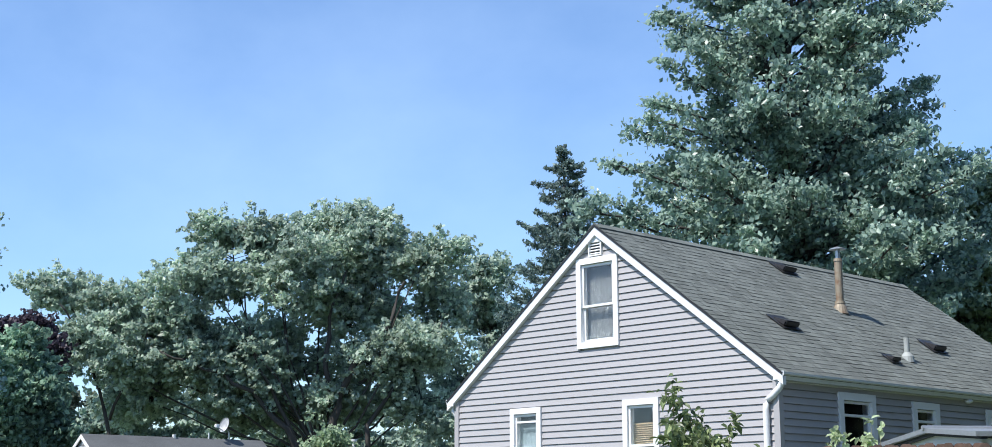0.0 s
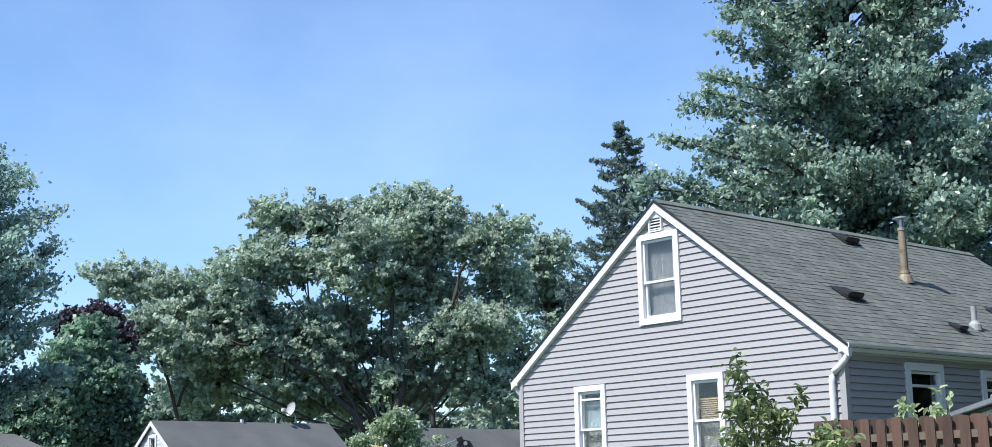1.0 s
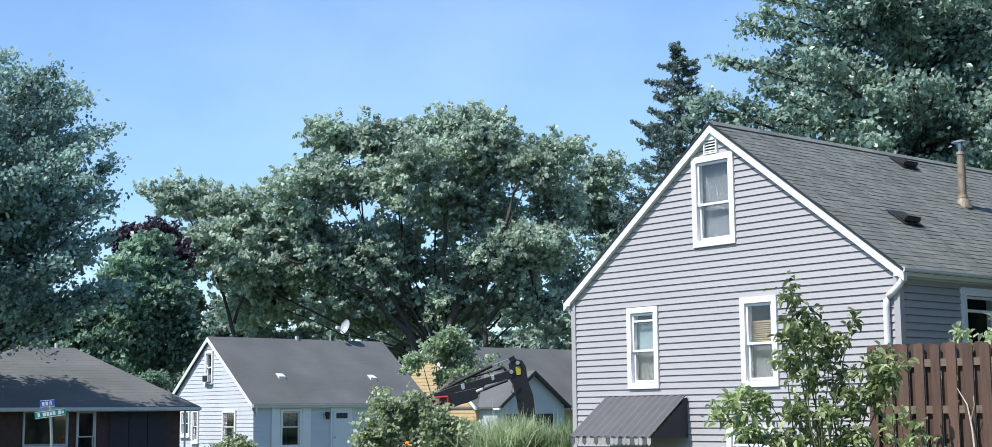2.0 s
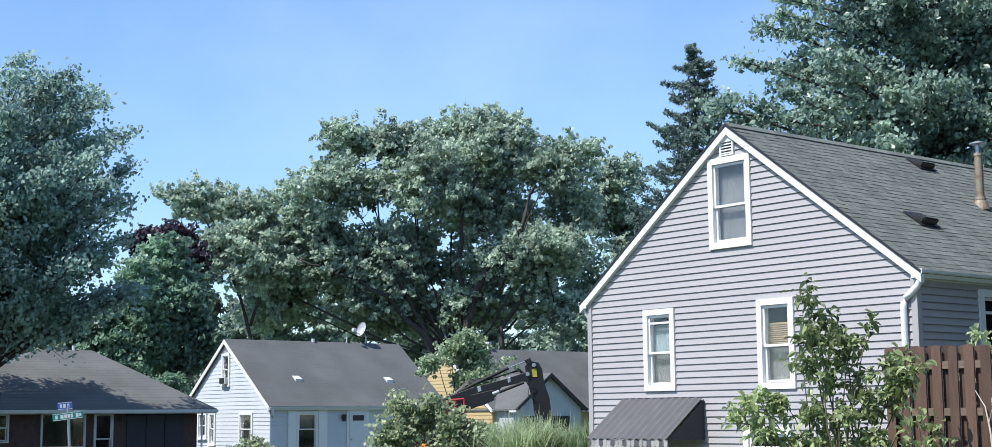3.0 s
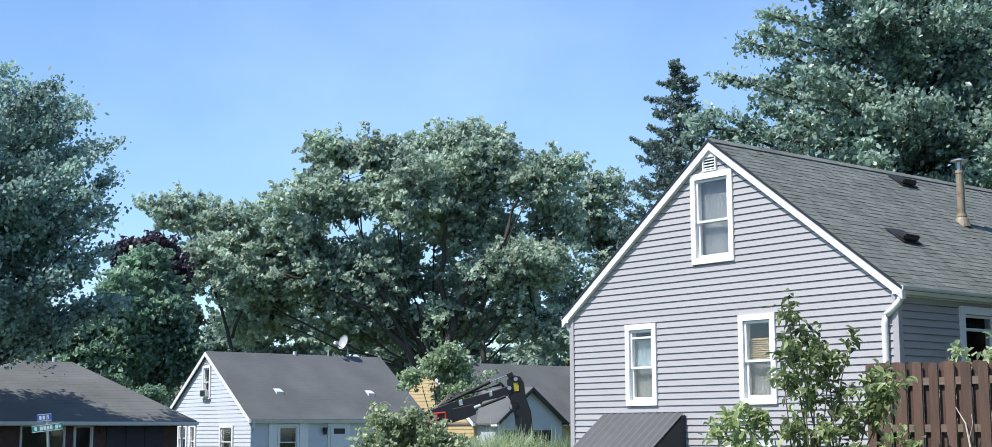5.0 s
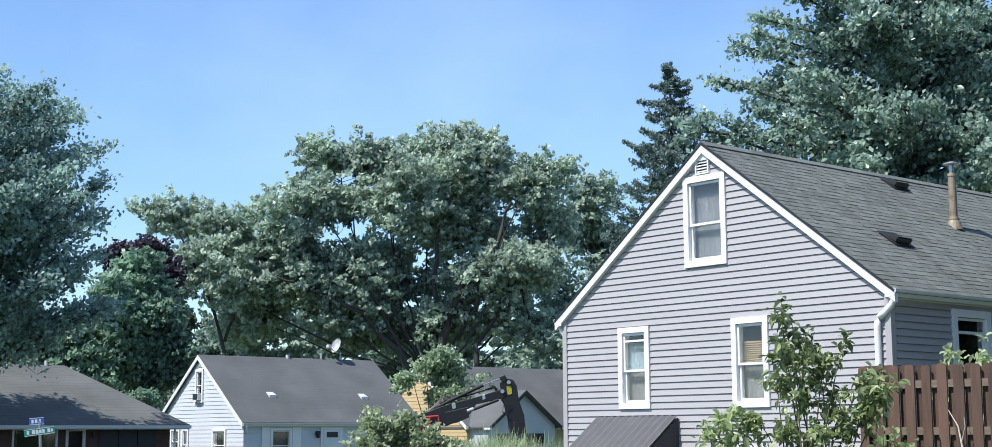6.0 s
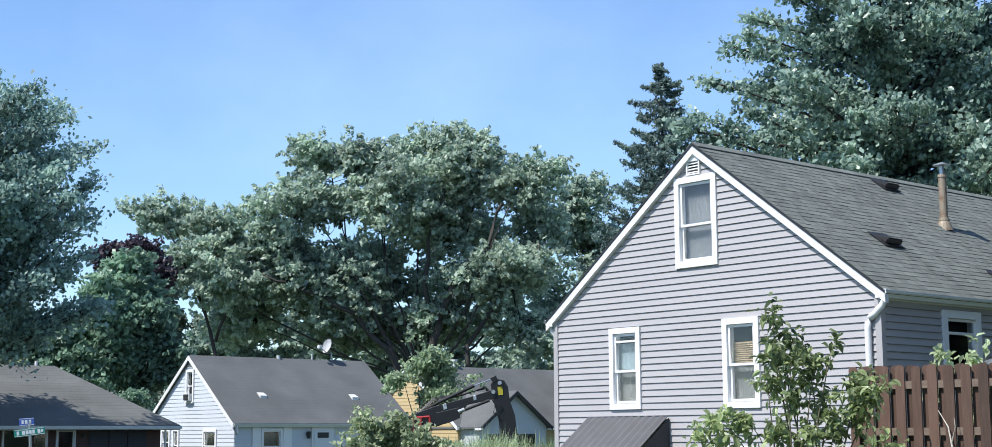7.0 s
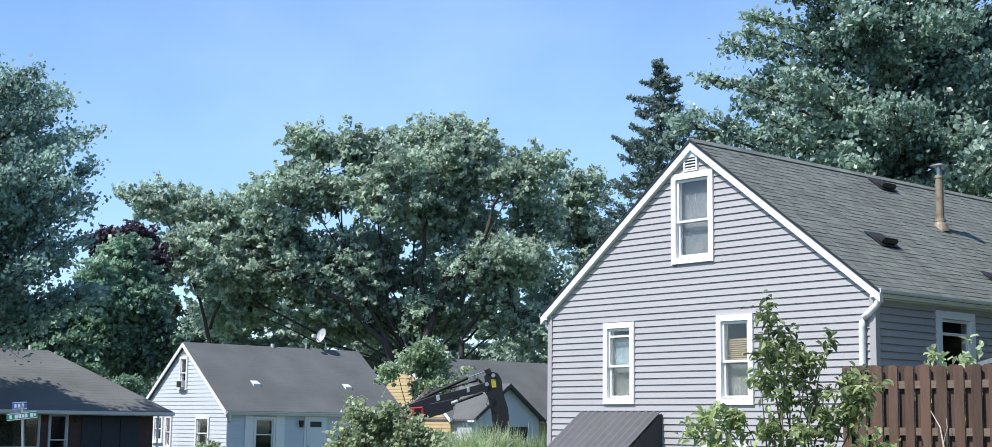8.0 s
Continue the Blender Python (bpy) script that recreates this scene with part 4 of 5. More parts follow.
bough_tree("maple", out(33.9, 44, 0), 33.9, profile_of(0.019, 816, MAPLE), "tall dense green maple standing behind the grey house", "leaf_maple", 19, 350, 0.118, 16,
           trunk=(0.34, 3.5), tuft=0.16, leaders=4, rise=(0.2, 0.7), twig=0.8)
tree("tree", out(26.75, 50, 0), 26.75, lobes_of(0.0216, 1580, 816, [(1590, 330, 60, 60), (1560, 430, 70, 70), (1620, 480, 80, 80), (1650, 380, 70, 70), (1545, 520, 80, 70), (1490, 540, 70, 60)]), "light green tree behind the house", "leaf_small", 38000, 0.14, 20, trunk=(0.2, 4), clump=0.5, spray=30, gap=0.08)


# ---- the houses across the street ----
def inset(holes):
    return [(w[0] + 0.05, w[1] - 0.05, w[2] + 0.05, w[3] - 0.05) for w in holes]


def gable_house(at, half, length, ridge, eave, over, wall_mat, label, foot=-0.55, pitch=0.16, holes_front=(), holes_side=(), roof_label="weathered grey shingle roof"):
    """A low house with its gable to the south (y0) and its long front to the east. at: (x of the ridge, y of the gable)."""
    xm, y0 = at
    h = thing("house", (xm, y0 + length / 2, foot), label, "house")
    slope = (ridge - eave) / half
    xl, xr = xm - half + over, xm + half - over
    gable = lambda u, d, z: (u, y0 + over - d, z)
    front = lambda u, d, z: (xr + d, u, z)
    ya, yb = y0 + over, y0 + length - over
    top = eave + over * slope - 0.12
    g = holed_wall("gable_wall", h, wall_mat, xl, xr, foot, ridge - 0.1, list(holes_front), gable, (xm, ridge - 0.12, slope), thick=0.15)
    bm = bmesh.new()
    prism(bm, [(xl, yb, foot), (xr, yb, foot), (xr, yb, top), (xm, yb, ridge - 0.12), (xl, yb, top)], (0, -0.15, 0))
    part("gable_wall", bm, wall_mat, h)
    f = holed_wall("front_wall", h, wall_mat, ya + 0.15, yb - 0.15, foot, top, list(holes_side), front, thick=0.15)
    bm = bmesh.new()
    box(bm, (xl, ya + 0.15, foot), (xl + 0.15, yb - 0.15, top))
    part("back_wall", bm, wall_mat, h)

    def reach(z):
        w = (ridge - 0.2 - z) / slope
        return max(xl, xm - w), min(xr, xm + w)
    siding(g, wall_mat, gable, reach, foot + 0.3, ridge - 0.35, pitch, inset(holes_front), 0.014, base=0.008)
    siding(f, wall_mat, front, lambda z: (ya, yb), foot + 0.3, top - 0.05, pitch, inset(holes_side), 0.014, base=0.008)
    for s in (1, -1):
        x1 = xm + s * half
        bm = bmesh.new()
        prism(bm, [(xm, y0, ridge), (x1, y0, eave), (x1, y0, eave - 0.10), (xm, y0, ridge - 0.10)], (0, length, 0))
        r = part("roof", bm, M["shingle_far"], h, roof_label)
        # shingle courses
        n = 24
        for i in range(n):
            p, q = i / n, (i + 1) / n
            a = Vector((xm + s * half * p, y0 - 0.02, ridge + (eave - ridge) * p))
            b = Vector((xm + s * half * q, y0 - 0.02, ridge + (eave - ridge) * q))
            up = Vector((s * slope, 0, 1)).normalized()
            bm = bmesh.new()
            prism(bm, [a + up * 0.002, b + up * 0.003, b - up * 0.002, a - up * 0.002], (0, length + 0.04, 0))
            part("shingle_course", bm, M["shingle_far"], r)
        for yy in (y0 - 0.035, y0 + length):
            bm = bmesh.new()
            prism(bm, [(xm, yy, ridge - 0.03), (x1, yy, eave - 0.03), (x1, yy, eave - 0.20), (xm, yy, ridge - 0.20)], (0, 0.035, 0))
            part("rake_board", bm, M["white"], h)
        bm = bmesh.new()
        gutter(bm, (x1, y0 - 0.02, eave - 0.02), (x1, y0 + length + 0.02, eave - 0.02), 0.13, 0.13, (s, 0, 0))
        part("gutter", bm, M["offwhite"], h)
        xw = xr if s > 0 else xl
        bm = bmesh.new()
        lo, hi = sorted((xw, x1))
        box(bm, (lo, ya, eave - 0.16), (hi, yb, eave - 0.125))
        part("soffit", bm, M["white"], h)
    return h, gable, front, xr


def blue_house():
    wins = [(-39.80, -38.72, 0.55, 1.86), (-41.27, -40.62, 2.95, 4.27), (-43.28, -42.50, 0.80, 1.90), (-42.30, -41.75, 0.55, 1.90)]
    h, gable, front, xr = gable_house((-40.95, 10.95), 3.65, 8.69, 4.86, 2.09, 0.12, M["blue"],
                                      "small pale blue lapped-siding house with a grey shingle roof", holes_front=wins, holes_side=[(12.24, 13.22, 0.35, 1.88)])
    for w in wins:
        window(h, gable_at(11.07), *w, trim=0.10, rail=0.5, label="white double-hung window of the blue house", cover=(("curtain", 0.0, 0.45, -0.3),))
    window(h, front, 12.24, 13.22, 0.35, 1.88, trim=0.09, rail=0.55, label="white front window between shutters", cover=(("curtain", 0.55, 1.0, -0.25),))
    for u0, u1 in ((11.84, 12.22), (13.24, 13.64)):
        bm = bmesh.new()
        box(bm, (xr, u0, 0.30), (xr + 0.07, u1, 1.92))
        part("shutter", bm, M["white"], h, "white window shutter")
    # triangular louvre under the peak
    bm = bmesh.new()
    prism(bm, [(-41.22, 11.06, 4.36), (-40.68, 11.06, 4.36), (-40.95, 11.06, 4.58)], (0, -0.04, 0))
    v = part("gable_vent", bm, M["white"], h, "small triangular louvred vent")
    for k in range(3):
        bm = bmesh.new()
        half, z = 0.17 - 0.05 * k, 4.385 + 0.045 * k
        prism(bm, [(-40.95 - half, 11.018, z), (-40.95 + half, 11.018, z), (-40.95 + half * 0.85, 11.018, z + 0.022), (-40.95 - half * 0.85, 11.018, z + 0.022)], (0, -0.004, 0))
        part("slot", bm, M["black"], v)
    # front door
    bm = bmesh.new()
    box(bm, (xr, 14.58, -0.25), (xr + 0.06, 15.62, 1.92))
    d = part("door_frame", bm, M["white"], h)
    bm = bmesh.new()
    box(bm, (xr + 0.055, 14.68, -0.25), (xr + 0.09, 15.52, 1.82))
    part("front_door", bm, M["door"], d, "pale front door with a small light")
    bm = bmesh.new()
    box(bm, (xr + 0.085, 14.83, 1.50), (xr + 0.095, 15.37, 1.72))
    part("pane", bm, M["black"], d)
    bm = bmesh.new()
    tube(bm, [(xr + 0.09, 14.75, 0.75), (xr + 0.14, 14.75, 0.75)], 0.04, 8)
    part("door_knob", bm, M["galv"], d)
    bm = bmesh.new()
    box(bm, (xr, 14.34, 1.60), (xr + 0.06, 14.46, 1.72)), tube(bm, [(xr + 0.12, 14.40, 1.48), (xr + 0.12, 14.40, 1.76)], [0.07, 0.10], 8)
    part("porch_lamp", bm, M["black"], h, "black porch lantern")
    # attic window's air conditioner
    bm = bmesh.new()
    box(bm, (-41.17, 10.86, 3.02), (-40.72, 11.05, 3.30))
    ac = part("air_conditioner", bm, M["offwhite"], h, "small window air conditioner")
    bm = bmesh.new()
    box(bm, (-41.13, 10.84, 3.05), (-40.76, 10.862, 3.27))
    part("grille", bm, M["black"], ac)
    for x, y, z in ((-38.76, 13.08, 3.17), (-38.74, 17.55, 3.16)):
        bm = bmesh.new()
        prism(bm, [(x - 0.16, y - 0.15, z + 0.16), (x + 0.14, y - 0.15, z + 0.03), (x + 0.15, y - 0.15, z - 0.1), (x - 0.17, y - 0.15, z + 0.10)], (0, 0.32, 0))
        part("roof_vent", bm, M["offwhite"], h, "small white roof vent")
    for y, r, t in ((15.2, 0.08, 0.12), (16.9, 0.03, 0.25)):
        bm = bmesh.new()
        tube(bm, [(-40.95, y, 4.7), (-40.95, y, 4.86 + t)], r, 10)
        part("vent_pipe", bm, M["offwhite"], h)
    bm = bmesh.new()
    tube(bm, [(-37.23, 11.05, 2.0), (-37.35, 11.15, 1.7), (-37.5, 11.2, 1.6), (-37.5, 11.2, -0.4)], 0.05, 8)
    part("downspout", bm, M["white"], h, smooth=True)
    # the dish on the ridge
    t = thing("satellite_dish", (-40.95, 17.9, 4.86), "white satellite dish on a mast on the roof ridge", "satellite dish")
    bm = bmesh.new()
    tube(bm, [(-40.95, 17.9, 4.80), (-40.95, 17.9, 5.15), (-40.93, 17.75, 5.35)], 0.03, 8)
    part("mast", bm, M["galv"], t)
    bm = bmesh.new()
    m = Matrix.Translation((-40.95, 17.72, 5.42)) @ Matrix.Rotation(radians(18), 4, "Z") @ Matrix.Rotation(radians(65), 4, "X") @ Matrix.Diagonal((0.25, 0.36, 1, 1))
    rings = []
    for k in range(7):
        f = k / 6
        rings.append([bm.verts.new(m @ Vector((f * math.cos(a), f * math.sin(a), 0.12 * f * f))) for a in [2 * math.pi * j / 20 for j in range(20)]] if k else [bm.verts.new(m @ Vector((0, 0, 0)))])
    for j in range(20):
        bm.faces.new((rings[0][0], rings[1][j], rings[1][(j + 1) % 20]))
    for a, b in zip(rings[1:], rings[2:]):
        for j in range(20):
            bm.faces.new((a[j], b[j], b[(j + 1) % 20], a[(j + 1) % 20]))
    r = bmesh.ops.solidify(bm, geom=bm.faces[:], thickness=0.02)
    part("reflector", bm, M["white"], t, smooth=True)
    bm = bmesh.new()
    tube(bm, [(-40.93, 17.72, 5.12), (-40.78, 17.22, 5.36)], 0.02, 6)
    a = part("arm", bm, M["galv"], t)
    bm = bmesh.new()
    box(bm, (-40.86, 17.08, 5.32), (-40.70, 17.26, 5.48))
    bmesh.ops.bevel(bm, geom=bm.edges[:], offset=0.03, segments=2, affect="EDGES")
    part("receiver", bm, M["white"], a)


def gable_at(y):
    return lambda u, d, z: (u, y - d, z)


def yellow_house():
    h, gable, front, xr = gable_house((-41.10, 22.15), 3.65, 13.0, 4.75, 1.97, 0.12, M["yellow"], "low yellow lapped-siding house with a grey shingle roof")
    # the wing with its own gable to the street
    ya, yb, ym, z0, z1, xf = 22.22, 26.42, 24.30, 1.90, 3.44, -36.2
    wing = lambda u, d, z: (xf + d, u, z)
    wins = [(22.75, 23.7, 0.5, 1.62), (24.5, 25.5, 0.5, 1.62)]
    holed_wall("wing", h, M["grey_gable"], ya + 0.2, yb - 0.2, -0.55, z1, wins, wing, (ym, z1 - 0.05, (z1 - z0) / (ym - ya)), thick=0.15)["label"] = "pale grey front wing under a gable"
    for u in (ya + 0.2, yb - 0.35):
        bm = bmesh.new()
        box(bm, (xf - 1.4, u, -0.55), (xf - 0.15, u + 0.15, z0 - 0.05))
        part("wing_side", bm, M["grey_gable"], h)
    for s, ye in ((-1, ya), (1, yb)):
        bm = bmesh.new()
        prism(bm, [(xf + 0.25, ym, z1 + 0.06), (xf + 0.25, ye, z0 + 0.02), (xf + 0.25, ye, z0 - 0.05), (xf + 0.25, ym, z1 - 0.03)], (-4.6, 0, 0))
        part("wing_roof", bm, M["shingle_far"], h)
        bm = bmesh.new()
        prism(bm, [(xf + 0.29, ym, z1 + 0.05), (xf + 0.29, ye, z0 + 0.01), (xf + 0.29, ye, z0 - 0.14), (xf + 0.29, ym, z1 - 0.12)], (-0.035, 0, 0))
        part("rake_board", bm, M["black"], h, "dark rake board")
        bm = bmesh.new()
        box(bm, (xf - 0.1, ye - 0.05, z0 - 0.11), (xf + 0.33, ye + 0.05, z0 - 0.03))
        part("gutter_end", bm, M["white"], h)
    for w in wins:
        window(h, wing, *w, trim=0.10, label="dark-trimmed window of the front wing", frame_mat="black")
    bm = bmesh.new()
    tube(bm, [(-41.1, 24.9, 4.6), (-41.1, 24.9, 5.0)], 0.07, 10), tube(bm, [(-41.1, 24.9, 5.0), (-41.1, 24.9, 5.1)], 0.15, 10)
    part("vent_pipe", bm, M["offwhite"], h)


def brick_house():
    x0, x1, ya, yb, e = -44.0, -34.0, -3.8, 6.9, 1.97
    xr, r0, r1, z = -39.0, 2.4, 4.4, 4.17
    h = thing("house", (-39, 1.5, -0.55), "low dark brown brick house under a hipped grey-brown roof", "house")
    for lo, hi, nm in (((x0 + 0.5, ya + 0.5, -0.55), (x0 + 0.7, yb - 0.5, e - 0.1), "back_wall"),
                       ((x0 + 0.7, ya + 0.5, -0.55), (x1 - 0.7, ya + 0.7, e - 0.1), "side_wall"), ((x0 + 0.7, yb - 0.7, -0.55), (x1 - 0.7, yb - 0.5, e - 0.1), "side_wall")):
        bm = bmesh.new()
        box(bm, lo, hi)
        part(nm, bm, M["brick"], h)
    faces = [[(x1, ya), (x1, yb), (xr, r1), (xr, r0)], [(x0, yb), (x0, ya), (xr, r0), (xr, r1)], [(x1, yb), (x0, yb), (xr, r1)], [(x0, ya), (x1, ya), (xr, r0)]]
    for f in faces:
        bm = bmesh.new()
        prism(bm, [(x, y, z if x == xr else e) for x, y in f], (0, 0, -0.1))
        r = part("roof", bm, M["shingle_brown"], h, "weathered hipped shingle roof slope")
        n = 22
        lo = [Vector((x, y, z if x == xr else e)) for x, y in f]
        a, b = lo[0], lo[1]
        c, d = (lo[2], lo[3]) if len(lo) == 4 else (lo[2], lo[2])
        up = (b - a).cross(c - b).normalized()
        up = up if up.z > 0 else -up
        for i in range(n):
            p, q = i / n, (i + 1) / n
            v = [a.lerp(d, p) + up * 0.004, b.lerp(c, p) + up * 0.004, b.lerp(c, q) + up * 0.002, a.lerp(d, q) + up * 0.002]
            if i == n - 1 and len(lo) == 3:
                v = v[:3]
            bm = bmesh.new()
            prism(bm, v, up * -0.012)
            part("shingle_course", bm, M["shingle_brown"], r)
    for a, b in (((x1, ya), (x1 + 0.12, yb)), ((x0 - 0.12, ya), (x0, yb))):
        bm = bmesh.new()
        box(bm, (*a, e - 0.13), (*b, e - 0.02))
        part("gutter", bm, M["offwhite"], h)
    bm = bmesh.new()
    box(bm, (x0, ya, e - 0.16), (x1, yb, e - 0.11))
    part("soffit", bm, M["offwhite"], h)
    xf = x1 - 0.5
    place = lambda u, d, zz: (xf + d, u, zz)
    wins = [(-1.6, -0.35, 0.9, 1.86), (0.72, 2.26, 0.66, 1.86), (2.56, 3.24, 0.1, 1.85)]
    holed_wall("front_wall", h, M["brick"], ya + 0.5, yb - 0.5, -0.55, e - 0.1, wins, place, t=0.06)
    for w in wins:
        wide = w[1] - w[0] > 1.4
        window(h, place, *w, trim=0.045, rail=0.03 if wide else 0.5, sash=0.02 if wide else 0.045, sill=False, label="window with pale trim in the brick wall", frame_mat="offwhite")
    for u in (6.42,):
        bm = bmesh.new()
        box(bm, (xf + 0.30, u - 0.025, -0.55), (xf + 0.35, u + 0.025, e - 0.16))
        part("porch_post", bm, M["white"], h, "thin white porch post")
    for u0, u1 in ((3.74, 4.42), (4.46, 5.12), (5.16, 5.84)):
        bm = bmesh.new()
        box(bm, (xf, u0, -0.5), (xf + 0.04, u1, 1.82))
        part("porch_panel", bm, M["awning_side"], h, "dark porch screen panel")
    bm = bmesh.new()
    tube(bm, [(xf + 0.05, 3.52, 1.55), (xf + 0.05, 3.52, 1.72)], [0.05, 0.08], 8)
    part("porch_lamp", bm, M["black"], h)
    bm = bmesh.new()
    tube(bm, [(xr, 3.7, z - 0.1), (xr, 3.7, z + 0.16)], 0.06, 8)
    part("vent_pipe", bm, M["white"], h)


blue_house()
yellow_house()
brick_house()


# ---- the street corner: sign, digger, barrels, swing frame ----
def street_sign():
    b = 66.85
    p = Vector(out(b, 36.0, 0))
    t = thing("street_sign", (p.x, p.y, ground_height(p.x, p.y)), "green and blue street-name signs on a leaning metal post", "street sign")
    across = Vector((math.cos(radians(b)), math.sin(radians(b)), 0))
    back = Vector((-across.y, across.x, 0))
    lean = Vector((0, 0, 1)) - across * 0.07
    foot = Vector(t.location)
    bm = bmesh.new()
    tube(bm, [foot - Vector((0, 0, 0.2)), foot + lean * 2.10], 0.032, 10)
    part("post", bm, M["galv"], t)

    def plate(name, mat, c, w, h, tilt, bars):
        ex = (across + Vector((0, 0, tilt))).normalized()
        ez = ex.cross(back) * (1 if ex.cross(back).z > 0 else -1)
        bm = bmesh.new()
        prism(bm, [c - ex * w - ez * h, c + ex * w - ez * h, c + ex * w + ez * h, c - ex * w + ez * h], back * 0.012)
        q = part(name, bm, M[mat], t)
        for u0, u1, f in bars:
            bm = bmesh.new()
            o = c - back * 0.006
            prism(bm, [o + ex * (w * u0) - ez * h * f, o + ex * (w * u1) - ez * h * f, o + ex * (w * u1) + ez * h * f, o + ex * (w * u0) + ez * h * f], back * 0.005)
            part("letter_bar", bm, M["sign_white"], q)
        for z in (h * 0.86,):
            for s in (-1, 1):
                bm = bmesh.new()
                o = c - back * 0.005 + ez * (s * z)
                prism(bm, [o - ex * w * 0.97 - ez * 0.006, o + ex * w * 0.97 - ez * 0.006, o + ex * w * 0.97 + ez * 0.006, o - ex * w * 0.97 + ez * 0.006], back * 0.004)
                part("border", bm, M["sign_white"], q)
    c = foot + lean * 2.0
    z = 1.55 + (672 - 661) * 36 / 2319
    c.z = z - 0.03
    plate("name_plate", "sign_green", c - back * 0.04, 0.345, 0.082, 0.13, [(-0.82, -0.66, 0.55), (-0.48, -0.28, 0.55), (-0.24, -0.06, 0.55), (-0.02, 0.14, 0.5), (0.18, 0.34, 0.55), (0.52, 0.70, 0.55), (0.74, 0.88, 0.4)])
    c2 = c + Vector((0, 0, 0.235)) - across * 0.07
    plate("cross_plate", "sign_blue", c2 - back * 0.02, 0.165, 0.085, 0.08, [(-0.7, -0.4, 0.5), (-0.25, 0.1, 0.5), (0.3, 0.6, 0.5)])


street_sign()


def digger():
    """A small black excavator, its boom raised and its stick down, half hidden by the shrubs."""
    b = 52.0
    o = Vector(out(b, 44.0, 0))
    g = ground_height(o.x, o.y)
    t = thing("excavator", (o.x - 2.0, o.y - 2.2, g), "small black excavator with a raised boom and a red guard", "excavator")
    ax = Vector((math.cos(radians(b)), math.sin(radians(b)), 0))
    dp = Vector((-ax.y, ax.x, 0))

    def at(x, y, d=0.0):
        return o + ax * ((x - 784 + 39) * 44 / 2319 * 1.0) + dp * d + Vector((0, 0, 1.55 + (666 - y) * 44 / 2319))

    def plate(name, pts, w, mat, d=0.0, parent=None, label=""):
        bm = bmesh.new()
        prism(bm, [at(x, y, d - w / 2) for x, y in pts], dp * w)
        bmesh.ops.bevel(bm, geom=bm.edges[:], offset=0.012, segments=1, affect="EDGES")
        return part(name, bm, M[mat], parent or t, label)
    boom = plate("boom", [(706, 650), (716, 631), (745, 620), (800, 606), (838, 594), (846, 600), (842, 608), (797, 618), (788, 632), (770, 644), (748, 652), (736, 648), (722, 660)], 0.26, "digger", 0, None, "black boom")
    bm = bmesh.new()
    tube(bm, [at(752, 614, -0.1), at(808, 588, -0.1)], 0.055, 10)
    cyl = part("cylinder", bm, M["digger"], boom)
    bm = bmesh.new()
    tube(bm, [at(808, 588, -0.1), at(840, 576, -0.1)], 0.018, 8)
    part("rod", bm, M["steel"], boom)
    bm = bmesh.new()
    tube(bm, [at(752, 614, 0.2), at(700, 640, 0.2)], 0.05, 10)
    part("cylinder", bm, M["digger"], boom)
    bm = bmesh.new()
    tube(bm, [at(790, 627, -0.17), at(832, 611, -0.17)], 0.045, 10)
    part("cylinder", bm, M["digger"], boom)
    bm = bmesh.new()
    tube(bm, [at(783, 629, -0.17), at(793, 625, -0.17)], 0.06, 10)
    part("cylinder_head", bm, M["galv"], boom)
    stick = plate("stick", [(834, 585), (841, 577), (855, 580), (861, 590), (864, 612), (872, 635), (878, 694), (852, 694), (846, 640), (838, 610)], 0.24, "digger", 0, None, "black stick with a yellow decal")
    plate("decal", [(844, 590), (852, 589), (853, 602), (846, 603)], 0.006, "decal", -0.128, stick)
    plate("link_bracket", [(858, 624), (868, 634), (869, 642), (860, 640)], 0.12, "digger", 0, stick)
    for q in ((838, 598), (848, 584)):
        bm = bmesh.new()
        tube(bm, [at(*q, -0.17), at(*q, 0.17)], 0.06, 12)
        part("pin", bm, M["galv"], stick)
    # hoses over the boom
    for k in range(4):
        bm = bmesh.new()
        tube(bm, [at(718 + k * 3, 632 - k * 3, -0.08 + 0.05 * k), at(745, 612 - 2 * k, -0.08 + 0.05 * k), at(790, 603 - k, -0.06 + 0.05 * k), at(826, 590 + k, -0.05 + 0.05 * k), at(840, 604 + 4 * k, -0.12 + 0.05 * k)], 0.016, 6)
        part("hose", bm, M["black"], boom)
    # bolted side plates, clamps and a work lamp
    plate("side_plate", [(748, 630), (784, 622), (786, 638), (768, 646), (750, 650)], 0.03, "digger", -0.14, boom)
    plate("hose_clamp", [(758, 617), (764, 615), (766, 624), (760, 626)], 0.30, "steel", 0, boom)
    plate("hose_clamp", [(806, 604), (811, 602), (812, 610), (807, 612)], 0.28, "steel", 0, boom)
    plate("cylinder_end", [(833, 576), (842, 572), (846, 580), (838, 584)], 0.16, "digger", -0.06, stick)
    bm = bmesh.new()
    tube(bm, [at(852, 622, -0.14), at(840, 618, -0.2), at(838, 630, -0.2), at(850, 640, -0.14)], 0.014, 6)
    part("hose", bm, M["black"], stick)
    # red guard at the boom's foot
    for x, y, u, v in ((713, 638, 738, 636), (713, 652, 738, 650), (713, 638, 713, 660), (738, 636, 740, 662), (725, 637, 724, 652)):
        bm = bmesh.new()
        tube(bm, [at(x, y, -0.22), at(u, v, -0.22)], 0.034, 8)
        part("guard_bar", bm, M["red"], t, "red steel guard")
    plate("swing_post", [(700, 650), (738, 650), (742, 690), (690, 690)], 0.5, "digger")
    # machine body on its tracks, behind the bushes
    plate("body", [(640, 676), (742, 676), (742, 706), (640, 706)], 1.2, "digger", 0.6)
